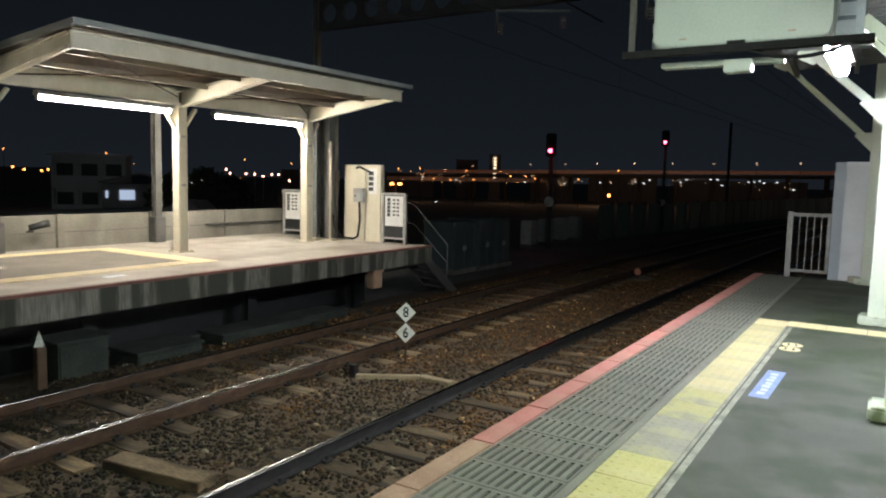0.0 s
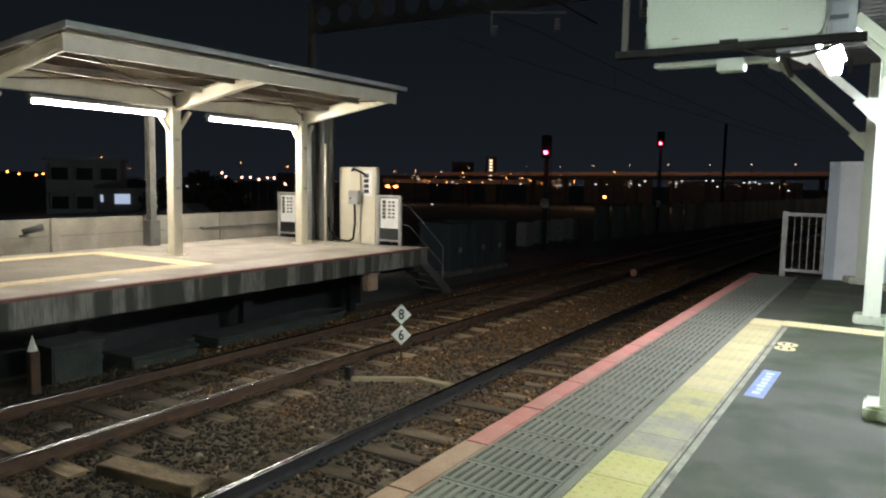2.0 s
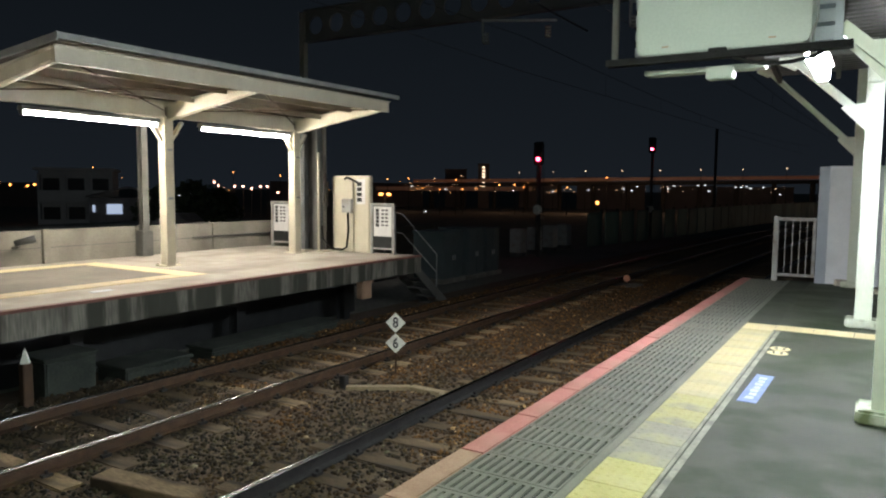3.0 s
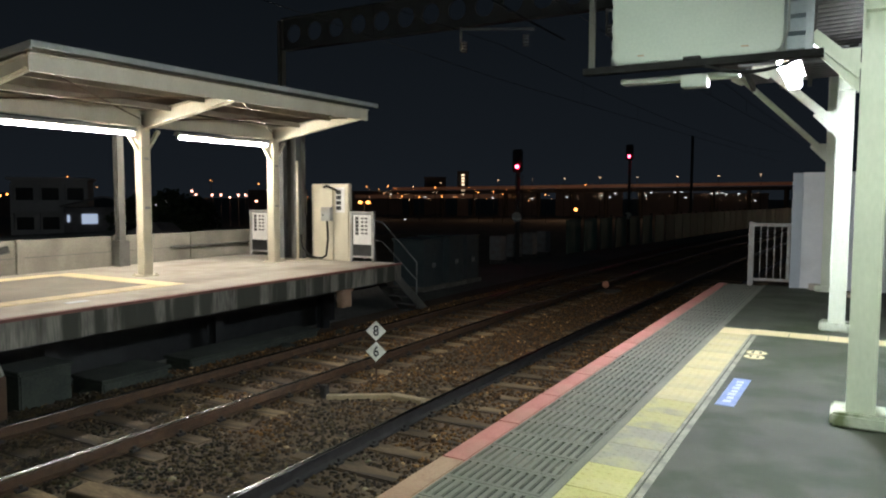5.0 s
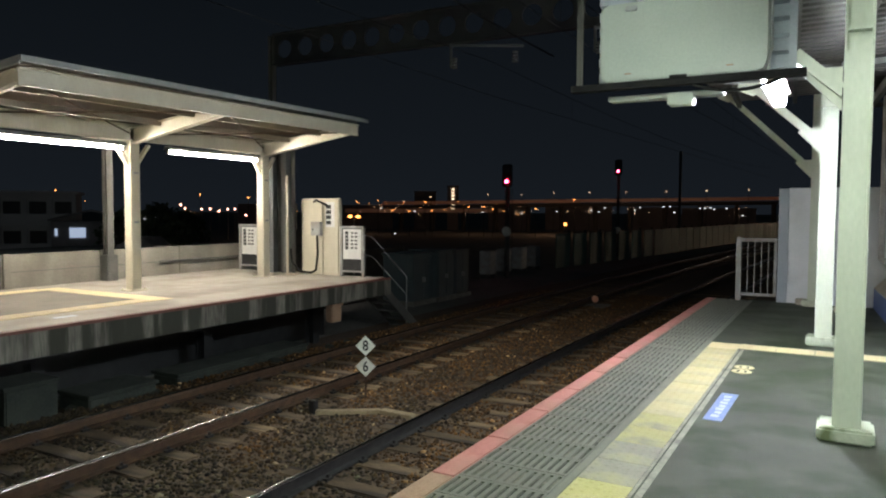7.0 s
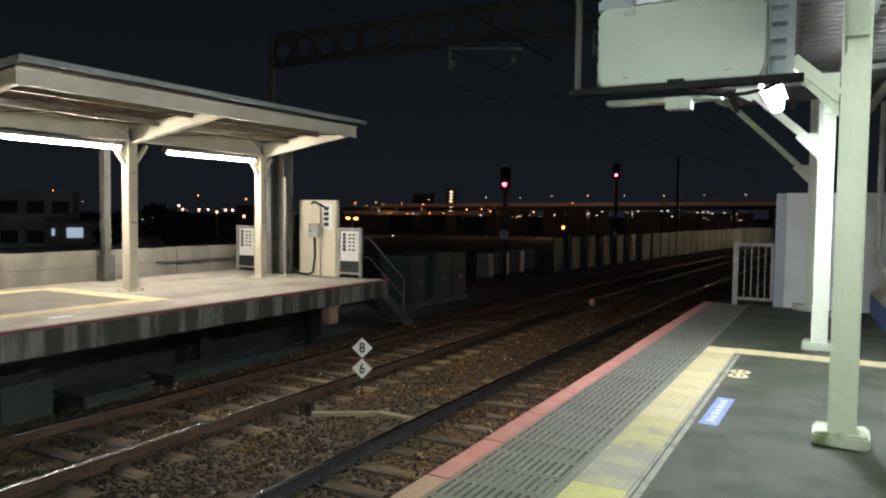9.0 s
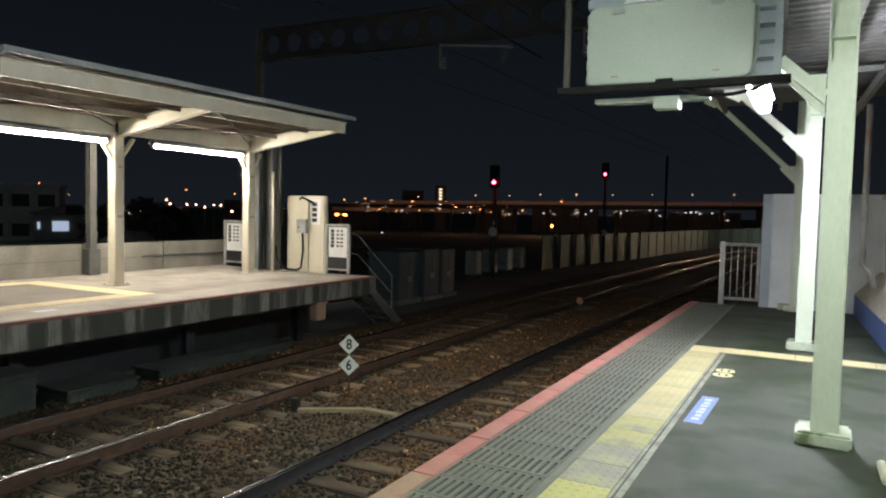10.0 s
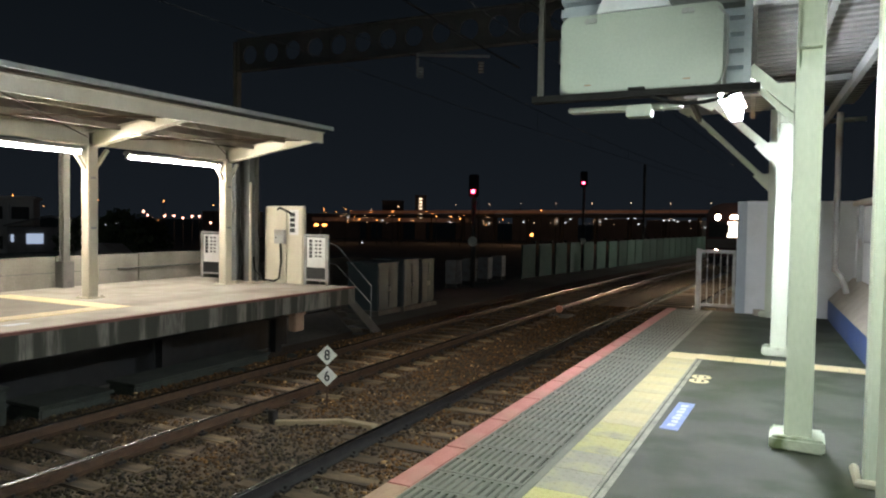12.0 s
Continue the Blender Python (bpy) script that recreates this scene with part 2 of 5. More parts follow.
def tube_path(bm, pts, r, seg=8):
    """One bent tube through the points, mitred at each bend and capped."""
    pts = [Vector(p) for p in pts]
    rings = []
    for i, p in enumerate(pts):
        a = (p - pts[i - 1]).normalized() if i else None
        b = (pts[i + 1] - p).normalized() if i < len(pts) - 1 else None
        d = ((a or b) + (b or a)).normalized()
        side = d.cross(Vector((0.31, 0.17, 0.93)) if abs(d.z) < 0.9 else Vector((0.93, 0.31, 0.17))).normalized()
        if rings:
            side = (last - d * last.dot(d)).normalized()
        last, up = side, d.cross(side)
        rings.append([bm.verts.new(p + (side * math.cos(q) + up * math.sin(q)) * r) for q in (2 * math.pi * k / seg for k in range(seg))])
    for u, v in zip(rings, rings[1:]):
        for k in range(seg):
            bm.faces.new((u[k], u[(k + 1) % seg], v[(k + 1) % seg], v[k]))
    bm.faces.new(rings[0][::-1])
    bm.faces.new(rings[-1])
    return bm


def sag(a, b, drop, n=8):
    a, b = Vector(a), Vector(b)
    return [a.lerp(b, i / n) - Vector((0, 0, drop * 4 * (i / n) * (1 - i / n))) for i in range(n + 1)]


def finish(bm, bevel=0.0, smooth=False):
    if bevel:
        bmesh.ops.bevel(bm, geom=list(bm.edges), offset=bevel, segments=2, affect="EDGES", clamp_overlap=True)
    bmesh.ops.recalc_face_normals(bm, faces=bm.faces)
    me = bpy.data.meshes.new("mesh")
    bm.to_mesh(me)
    bm.free()
    if smooth:
        for p in me.polygons:
            p.use_smooth = True
    return me


def part(name, bm, material, parent=None, label="", bevel=0.0, smooth=False):
    me = finish(bm, bevel, smooth)
    me.materials.append(material)
    ob = new(name, me)
    ob.parent = parent
    return tagged(ob, label)


def thing(name, label, category, group="", kind="", at=(0, 0, 0)):
    ob = new(name)
    ob.empty_display_size = 0.1
    ob.location = at
    return tagged(ob, label, category, group, kind)


def B():
    return bmesh.new()


def text_mesh(name, body, size, material, parent, m, label=""):
    cu = bpy.data.curves.new(name, "FONT")
    cu.body, cu.size, cu.align_x, cu.align_y, cu.extrude, cu.offset = body, size, "CENTER", "CENTER", 0.002, 0.004
    tmp = new(name + "_src", cu)
    bpy.context.view_layer.update()
    me = bpy.data.meshes.new_from_object(tmp.evaluated_get(bpy.context.evaluated_depsgraph_get()))
    bpy.data.objects.remove(tmp)
    me.materials.clear()
    me.materials.append(material)
    me.transform(m)
    ob = new(name, me)
    ob.parent = parent
    return tagged(ob, label)


# ---- ground and line ----
bm = B()
box(bm, -2200, 2200, -300, 3500, -8.0, -7.0)
tagged(part("ground", bm, GROUND), "dark bare ground under the railway at night", "ground", kind="structure")

bm = B()
prev = None
for y in [-10 + i * 5.0 for i in range(72)]:
    row = [bm.verts.new((x + track_shift(y), y, z)) for x, z in ((-12.2, -7.0), (-11.8, -1.32), (5.0, -1.32), (5.4, -7.0))]
    if prev:
        for i in range(3):
            bm.faces.new((prev[i], prev[i + 1], row[i + 1], row[i]))
    prev = row
tagged(part("embankment", bm, GROUND), "dark railway embankment carrying both tracks", "embankment", kind="structure")

ys = [-8 + i * 2.0 for i in range(80)] + [152 + i * 8 for i in range(24)]
prof = [(-8.2, -1.315), (-7.3, -1.22), (-6.6, -1.15), (-5.18, -1.150), (-3.9, -1.15), (-3.46, -1.15), (-2.95, -1.15), (-1.74, -1.150), (-0.4, -1.15), (0.5, -1.22), (1.1, -1.315)]
verts, faces = [], []
for y in ys:
    for x, z in prof:
        verts.append((x + track_shift(y), y, z))
k = len(prof)
for j in range(len(ys) - 1):
    for i in range(k - 1):
        faces.append((j * k + i, j * k + i + 1, (j + 1) * k + i + 1, (j + 1) * k + i))
me = bpy.data.meshes.new("ballast_bed")
me.from_pydata(verts, [], faces)
me.materials.append(BALLAST)
tagged(new("ballast_bed", me), "brown crushed-stone ballast bed under two tracks", "ballast", kind="structure")


def rail_mesh(x, y0, y1, side):
    """Foot, web and head of one rail following the line."""
    half = [(0.064, 0.0), (0.064, 0.012), (0.011, 0.028), (0.009, 0.105), (0.031, 0.118), (0.0325, 0.140), (0.0295, 0.1485), (0.021, 0.1525), (0.008, 0.1535)]
    section = half + [(-a, b) for a, b in reversed(half)]
    n = len(section)
    yy, y = [], y0
    while y <= y1:
        yy.append(y)
        y += 2.0 if y < 60 else 6.0
    v = [(x + track_shift(y) + a, y, RAIL_Z - 0.153 + b) for y in yy for a, b in section]
    f = [(j * n + i, j * n + (i + 1) % n, (j + 1) * n + (i + 1) % n, (j + 1) * n + i) for j in range(len(yy) - 1) for i in range(n)]
    me = bpy.data.meshes.new("rail")
    me.from_pydata(v, [], f)
    me.materials.append(side)
    me.materials.append(STEEL_TOP)
    for p in me.polygons:
        i = p.index % n
        p.material_index = 1 if 5 <= i <= 11 else 0
        p.use_smooth = 5 <= i <= 11
    return me


def track(name, centre, label, side, first, pitch):
    t = thing(name, label, "railway track", kind="structure")
    for s in (-1, 1):
        r = new("rail", rail_mesh(centre + s * (GAUGE / 2 + 0.03), -8, 330, side))
        r.parent = t
        tagged(r, "worn steel rail with a polished head and rusty web")
    bm = B()
    box(bm, -1.25, 1.25, -0.115, 0.115, -0.14, 0)
    tie = finish(bm, 0.012)
    tie.materials.append(TIE_WOOD)
    bm = B()
    for s in (-1, 1):
        for e in (-1, 1):
            x = s * (GAUGE / 2 + 0.03) + e * 0.085
            box(bm, x - 0.03, x + 0.03, -0.05, 0.05, 0, 0.03)
            rod(bm, (x, 0, 0.02), (x, 0, 0.065), 0.018, 6)
    clip = finish(bm)
    clip.materials.append(DARK_AND_SHADED)
    y = first
    while y < 66:
        o = new("sleeper", tie)
        o.parent = t
        o.location = (centre + track_shift(y) + random.uniform(-0.04, 0.04), y, TIE_Z + random.uniform(-0.014, 0.006))
        o.rotation_euler = (0, 0, radians(-track_turn(y) + random.uniform(-1.0, 1.0)))
        if y < 26:
            c = new("rail_fastening", clip)
            c.parent = t
            c.location = (centre + track_shift(y), y, TIE_Z)
        y += pitch
    return t


# the near rails' darker steel stands for the shadow on their webs
track("near_track", NEAR_C, "standard-gauge track beside the platform, brown sleepers", DARK_AND_SHADED, -5.03, 0.615)
track("far_track", FAR_C, "standard-gauge track beside the opposite platform, brown sleepers", RUST, -4.98, 0.60)


def stone_scatter(name, count, x0, x1, y0, y1, rmin, rmax, label):
    """Loose stones lying on the bed, one mesh."""
    rng = np.random.default_rng(5)
    bm = B()
    bmesh.ops.create_icosphere(bm, subdivisions=1, radius=1.0)
    base = np.array([v.co[:] for v in bm.verts])
    tri = np.array([[v.index for v in f.verts] for f in bm.faces])
    bm.free()
    nv = len(base)
    x = rng.uniform(x0, x1, count)
    y = y0 + (y1 - y0) * rng.uniform(0, 1, count) ** 1.35
    r = rng.uniform(rmin, rmax, count)
    sc = r[:, None] * rng.uniform(0.5, 1.4, (count, 3))
    v = base[None] * rng.uniform(0.58, 1.25, (count, nv, 1)) * sc[:, None, :]
    a = rng.uniform(0, 6.283, count)
    ca, sa = np.cos(a)[:, None], np.sin(a)[:, None]
    vx, vy = v[:, :, 0] * ca - v[:, :, 1] * sa, v[:, :, 0] * sa + v[:, :, 1] * ca
    shift = np.maximum(0, y - 8) ** 2 / 1200
    on_tie, heaped = np.zeros(count, bool), np.zeros(count, bool)
    for centre, first, pitch in ((NEAR_C, -5.03, 0.615), (FAR_C, -4.98, 0.60)):
        along = np.mod(y - first + pitch / 2, pitch) - pitch / 2
        bay = np.floor((y - first) / pitch + 0.5) * 7 + np.floor((x - centre) / 0.3)
        buried = 0.65 if centre == NEAR_C else 0.28
        swept = np.mod(np.sin(bay * 12.9898) * 43758.5, 1.0) > np.where(np.abs(x - centre) < 0.6, buried, buried - 0.25)
        over = (np.abs(along) < 0.135) & (np.abs(x - centre) < 1.25)
        on_tie |= over & swept
        heaped |= over & ~swept
    z = -1.152 + rng.uniform(-0.014, 0.010, count) - 0.06 * on_tie + 0.016 * heaped
    out = np.stack([vx + (x + shift)[:, None], vy + y[:, None], v[:, :, 2] + z[:, None]], -1).reshape(-1, 3)
    f = (tri[None] + (np.arange(count) * nv)[:, None, None]).reshape(-1, 3)
    me = bpy.data.meshes.new(name)
    me.vertices.add(len(out))
    me.vertices.foreach_set("co", out.ravel())
    me.loops.add(f.size)
    me.loops.foreach_set("vertex_index", f.ravel())
    me.polygons.add(len(f))
    me.polygons.foreach_set("loop_start", np.arange(len(f)) * 3)
    me.polygons.foreach_set("loop_total", np.full(len(f), 3))
    me.update()
    me.materials.append(STONE)
    return tagged(new(name, me), label, "ballast", kind="stuff")


def stone_material():
    m, n, l, p = nodes_of("ballast_stone")
    g = n.new("ShaderNodeNewGeometry")
    r = n.new("ShaderNodeValToRGB")
    e = r.color_ramp.elements
    e[0].color, e[1].color = (0.014, 0.011, 0.006, 1), (0.36, 0.33, 0.26, 1)
    for pos, c in ((0.45, (0.028, 0.019, 0.007, 1)), (0.8, (0.062, 0.042, 0.014, 1)), (0.975, (0.12, 0.088, 0.04, 1))):
        q = e.new(pos)
        q.color = c
    l.new(g.outputs["Random Per Island"], r.inputs[0])
    t = n.new("ShaderNodeTexNoise")
    t.inputs["Scale"].default_value = 60
    b = n.new("ShaderNodeBump")
    b.inputs["Strength"].default_value, b.inputs["Distance"].default_value = 0.5, 0.01
    l.new(t.outputs["Fac"], b.inputs["Height"])
    l.new(b.outputs[0], p.inputs["Normal"])
    tc = n.new("ShaderNodeTexCoord")
    patch = n.new("ShaderNodeTexNoise")
    patch.inputs["Scale"].default_value, patch.inputs["Detail"].default_value = 0.9, 5
    l.new(tc.outputs["Object"], patch.inputs["Vector"])
    tint = n.new("ShaderNodeValToRGB")
    q = tint.color_ramp.elements
    q[0].position, q[0].color = 0.34, (0.40, 0.46, 0.34, 1)
    q[1].position, q[1].color = 0.70, (1.9, 1.34, 0.80, 1)
    mid = q.new(0.5)
    mid.color = (0.80, 0.74, 0.62, 1)
    # mossy by the platforms, rust-dusted further on; the rise in brightness stands for light
    sep_ = n.new("ShaderNodeSeparateXYZ")
    l.new(tc.outputs["Object"], sep_.inputs[0])
    dust_and_light = n.new("ShaderNodeMapRange")
    for key, val in (("From Min", 4.0), ("From Max", 12.0), ("To Min", -0.12), ("To Max", 0.28)):
        dust_and_light.inputs[key].default_value = val
    l.new(sep_.outputs["Y"], dust_and_light.inputs["Value"])
    both = n.new("ShaderNodeMath")
    l.new(patch.outputs["Fac"], both.inputs[0])
    l.new(dust_and_light.outputs[0], both.inputs[1])
    l.new(both.outputs[0], tint.inputs[0])
    mul = n.new("ShaderNodeMix")
    mul.data_type, mul.blend_type = "RGBA", "MULTIPLY"
    mul.inputs["Factor"].default_value = 1.0
    l.new(r.outputs[0], mul.inputs["A"])
    l.new(tint.outputs[0], mul.inputs["B"])
    l.new(mul.outputs["Result"], p.inputs["Base Color"])
    p.inputs["Roughness"].default_value = 0.9
    return m


STONE = stone_material()
stone_scatter("ballast_stones", 90000, -7.0, -0.1, 1.5, 24.0, 0.011, 0.034, "loose brown and grey ballast stones between the rails")

# ---- near platform ----
NEAR_END = 14.6
bm = B()
box(bm, 0.02, 4.6, -8, NEAR_END, -0.45, -0.012)
box(bm, 0.55, 4.6, -8, NEAR_END - 0.1, -1.32, -0.45)
near_platform = tagged(part("platform_near", bm, STAINED), "low concrete platform with dark asphalt paving", "platform", kind="structure")
bm = B()
box(bm, 1.149, 4.3, -8, NEAR_END - 0.004, -0.012, 0.0)
box(bm, 0.809, 1.147, 9.735, NEAR_END - 0.004, -0.010, 0.0)
part("paving", bm, ASPHALT, near_platform, "dark worn asphalt")
bm = B()
box(bm, 1.152, 1.172, -8, 9.33, -0.010, 0.002)
part("edge_line", bm, LINE_WHITE, near_platform, "worn pale line beside the tactile strip")
bm = B()
box(bm, 1.186, 1.226, -8, 9.33, -0.010, 0.002)
part("edge_line", bm, LINE_WHITE, near_platform, "worn pale line beside the tactile strip")
bm = B()
box(bm, 0.752, 0.806, -8, NEAR_END - 0.004, -0.010, -0.001)
part("joint_strip", bm, SLOT_TILE, near_platform, "plain grey strip beside the tactile tiles")

# ---- far platform ----
bm = B()
box(bm, -11.6, LEFT_EDGE, -8, 13.75, LEFT_Z - 0.37, LEFT_Z - 0.01)
far_platform = tagged(part("platform_far", bm, STAINED), "raised concrete platform slab with water-stained edge", "platform", kind="structure")
bm = B()
box(bm, -11.5, LEFT_EDGE - 0.01, -8, 13.74, LEFT_Z - 0.008, LEFT_Z)
part("paving", bm, LEFT_PAVING, far_platform, "pale worn paving")
bm = B()
box(bm, LEFT_EDGE - 0.09, LEFT_EDGE + 0.012, -8, 13.76, LEFT_Z - 0.035, LEFT_Z + 0.006)
part("edge_strip", bm, MAROON, far_platform, "narrow red edge strip")
bm = B()
box(bm, -10.55, -8.06, -8, 8.24, LEFT_Z - 0.004, LEFT_Z + 0.004)
part("waiting_area", bm, LEFT_ASPHALT, far_platform, "grey-brown asphalt between the tactile strips")
# black here stands for the deep shade below the slab
bm = B()
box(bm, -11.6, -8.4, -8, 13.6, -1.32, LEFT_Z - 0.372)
part("under_wall", bm, BLACK, far_platform, "wall set back under the slab, blackened for shade")


# ---- far platform's shed ----
COLX, COLS = -9.25, (5.7, 9.1, 12.5)


def i_post(bm, x, y, z0, z1, w=0.20, d=0.20, t=0.014):
    """An H-section standing upright: flanges face the track and the back."""
    u, v = d / 2, w / 2
    outline = [(-u, -v), (-u + t, -v), (-u + t, -t / 2), (u - t, -t / 2), (u - t, -v), (u, -v), (u, v), (u - t, v), (u - t, t / 2), (-u + t, t / 2), (-u + t, v), (-u, v)]
    a = [bm.verts.new((x + p, y + q, z0)) for p, q in outline]
    b = [bm.verts.new((x + p, y + q, z1)) for p, q in outline]
    for i in range(12):
        j = (i + 1) % 12
        bm.faces.new((a[i], a[j], b[j], b[i]))
    bm.faces.new(a[::-1])
    bm.faces.new(b)


def ribbed(bm, y0, y1, pitch, depth, ends, thick=0.012):
    """A ribbed sheet as one skin: ribs run across, ends gives the two (x, z) of its edges at y."""
    rows, y, k = [], y0, 0
    while y <= y1:
        for dy, dz in ((0.0, 0.0), (pitch * 0.4, 0.0), (pitch * 0.5, depth), (pitch * 0.9, depth)):
            (xa, za), (xb, zb) = ends(y + dy)
            rows.append([bm.verts.new((xa, y + dy, za + dz)), bm.verts.new((xb, y + dy, zb + dz)), bm.verts.new((xb, y + dy, zb + dz + thick)), bm.verts.new((xa, y + dy, za + dz + thick))])
        y += pitch
    for p, q in zip(rows, rows[1:]):
        for i in range(4):
            j = (i + 1) % 4
            bm.faces.new((p[i], p[j], q[j], q[i]))
    bm.faces.new(rows[0][::-1])
    bm.faces.new(rows[-1])
    return bm


shed = thing("platform_shed", "cream steel platform shed with a shallow butterfly roof", "shelter", at=(0, 0, 0))
for y in COLS:
    bm = B()
    box(bm, COLX - 0.10, COLX + 0.10, y - 0.10, y + 0.10, LEFT_Z + 0.02, 2.86)
    post = part("post", bm, CREAM, shed, bevel=0.012)
    bm = B()
    box(bm, COLX - 0.17, COLX + 0.17, y - 0.17, y + 0.17, LEFT_Z - 0.002, LEFT_Z + 0.025)
    for sx in (-1, 1):
        for sy in (-1, 1):
            rod(bm, (COLX + sx * 0.135, y + sy * 0.135, LEFT_Z + 0.02), (COLX + sx * 0.135, y + sy * 0.135, LEFT_Z + 0.06), 0.014, 6)
    part("base_plate", bm, CREAM, post)
    for zz in (1.35, 2.25):
        bm = B()
        box(bm, COLX + 0.10, COLX + 0.115, y - 0.05, y + 0.05, zz, zz + 0.04)
        part("bracket", bm, GREY_STEEL, post)
    # arm towards the track, rising to the fascia
    bm = B()
    prism_pts = [(COLX - 0.1, 2.78), (COLX - 0.1, 3.06), (-6.80, 3.34), (-6.80, 3.18)]
    prism(bm, prism_pts, y - 0.012, y + 0.012)
    a0, a1 = Vector((COLX - 0.1, y, 2.78)), Vector((-6.9, y, 3.185))
    beam(bm, a0, a1, 0.14, 0.016)
    beam(bm, (COLX - 0.1, y, 3.06), (-6.9, y, 3.345), 0.14, 0.016)
    part("roof_arm", bm, CREAM, shed, "tapered cream roof arm")
    bm = B()
    prism(bm, [(COLX + 0.1, 2.78), (COLX + 0.1, 3.06), (-11.5, 3.30), (-11.5, 3.15)], y - 0.012, y + 0.012)
    beam(bm, (COLX + 0.1, y, 2.78), (-11.5, y, 3.14), 0.14, 0.016)
    part("roof_arm", bm, CREAM, shed)
    # knees along the platform
    for s_ in (-1, 1):
        bm = B()
        beam(bm, (COLX, y + s_ * 0.09, 2.42), (COLX, y + s_ * 0.36, 2.80), 0.09, 0.05)
        part("knee_brace", bm, CREAM, shed)
bm = B()
prism(bm, [(COLX + a_, b_) for a_, b_ in ((-0.07, 2.862), (0.07, 2.862), (0.07, 2.877), (0.008, 2.877), (0.008, 3.145), (0.07, 3.145), (0.07, 3.16), (-0.07, 3.16), (-0.07, 3.145), (-0.008, 3.145), (-0.008, 2.877), (-0.07, 2.877))], 5.55, 12.75)
part("ridge_beam", bm, CREAM, shed, "cream longitudinal beam over the posts")
for px, pz in ((-8.45, 3.15), (-7.6, 3.25), (-10.4, 3.17), (-11.2, 3.27)):
    bm = B()
    box(bm, px - 0.03, px + 0.03, 5.72, 12.48, pz - 0.06, pz + 0.04)
    part("purlin", bm, BROWN_STEEL, shed)
bm = B()
for y0, y1 in ((5.7, 9.1), (9.1, 12.5)):
    rod(bm, (-6.95, y0 + 0.25, 3.20), (-9.1, y1 - 0.15, 2.98), 0.012, 6)
    rod(bm, (-6.95, y1 - 0.25, 3.20), (-9.1, y0 + 0.15, 2.98), 0.012, 6)
part("tie_rod", bm, RUST, shed, "thin rusty cross-bracing rods")
bm = B()
beam(bm, (-6.77, 5.61, 3.238), (-6.77, 12.69, 3.285), 0.035, 0.215)
beam(bm, (-6.74, 5.61, 3.345), (-6.74, 12.69, 3.392), 0.07, 0.015)
part("fascia", bm, CREAM, shed, "cream steel fascia beam along the roof edge")
bm = B()
prism(bm, [(-6.80, 3.40), (-9.25, 3.165), (-9.25, 3.185), (-6.80, 3.42)], 5.62, 12.75)
prism(bm, [(-9.25, 3.165), (-11.7, 3.385), (-11.7, 3.41), (-9.25, 3.19)], 5.62, 12.75)
part("soffit", bm, ROOF_BOARD, shed, "dark brown boarded underside")
bm = B()
ribbed(bm, 5.62, 12.62, 0.24, 0.018, lambda y: ((-6.64, 3.43 + (y - 5.6) * 0.006), (-9.25, 3.20)))
part("roof_sheet", bm, ROOF_SHADED, shed, "weathered ribbed sheet roof, darkened for shade under its edge")
bm = B()
ribbed(bm, 5.62, 12.62, 0.24, 0.018, lambda y: ((-9.255, 3.21), (-11.9, 3.43)))
part("roof_sheet", bm, ROOF_SHADED, shed)
bm = B()
beam(bm, (-6.62, 5.56, 3.445), (-6.62, 12.86, 3.490), 0.04, 0.075)
part("roof_edge", bm, ROOF_GREY, shed, "deep grey roof edge")
bm = B()
beam(bm, (-6.645, 5.58, 3.435), (-9.25, 5.58, 3.21), 0.04, 0.09)
part("roof_edge", bm, ROOF_GREY, shed)


def tube_lamp(parent_label, x, y0, y1, z, r, mat, body_mat, name="tube_lamp", group="", housing=True, diffuser=False):
    t = thing(name, parent_label, "lamp", group, at=(x, (y0 + y1) / 2, z))
    h = (y1 - y0) / 2
    bm = B()
    if diffuser:
        prism(bm, [(-0.06, 0.06), (-0.06, -0.04), (-0.045, -0.065), (0.045, -0.065), (0.06, -0.04), (0.06, 0.06)], -h, h)
        part("diffuser", bm, mat, t, "glowing white diffuser")
    else:
        rod(bm, (0, -h + 0.03, 0), (0, h - 0.03, 0), r, 12)
        part("tube", bm, mat, t, "glowing white fluorescent tube", smooth=True)
    bm = B()
    if housing:
        wd = 0.10 if diffuser else 0.10
        z_ = 0.062 if diffuser else 0.042
        prism(bm, [(-wd, z_), (wd, z_), (0.05, 0.115), (-0.05, 0.115)], -h - 0.02, h + 0.02)
        for e in (-1, 1):
            box(bm, -0.03, 0.03, e * h - 0.02, e * h + 0.02, -0.04, 0.08)
    for e in (-0.6, 0.6):
        rod(bm, (0, e * h, 0.10), (0, e * h, 0.16), 0.012, 6)
    part("housing", bm, body_mat, t, "slim metal lamp housing")
    return t


for y0, y1 in ((6.50, 8.92), (9.90, 12.32)):
    tube_lamp("long bright fluorescent lamp under the shed beam", COLX, y0, y1, 2.715, 0.025, TUBE, DULL_STEEL, group="shed lamps")
tube_lamp("long bright fluorescent lamp under the shed beam", COLX, 2.9, 5.3, 2.56, 0.032, TUBE_OLD, DULL_STEEL, group="shed lamps")

# parapet behind the far platform
parapet = thing("parapet_wall", "weathered pale concrete parapet with pilasters", "wall", kind="structure")
py = -8.0
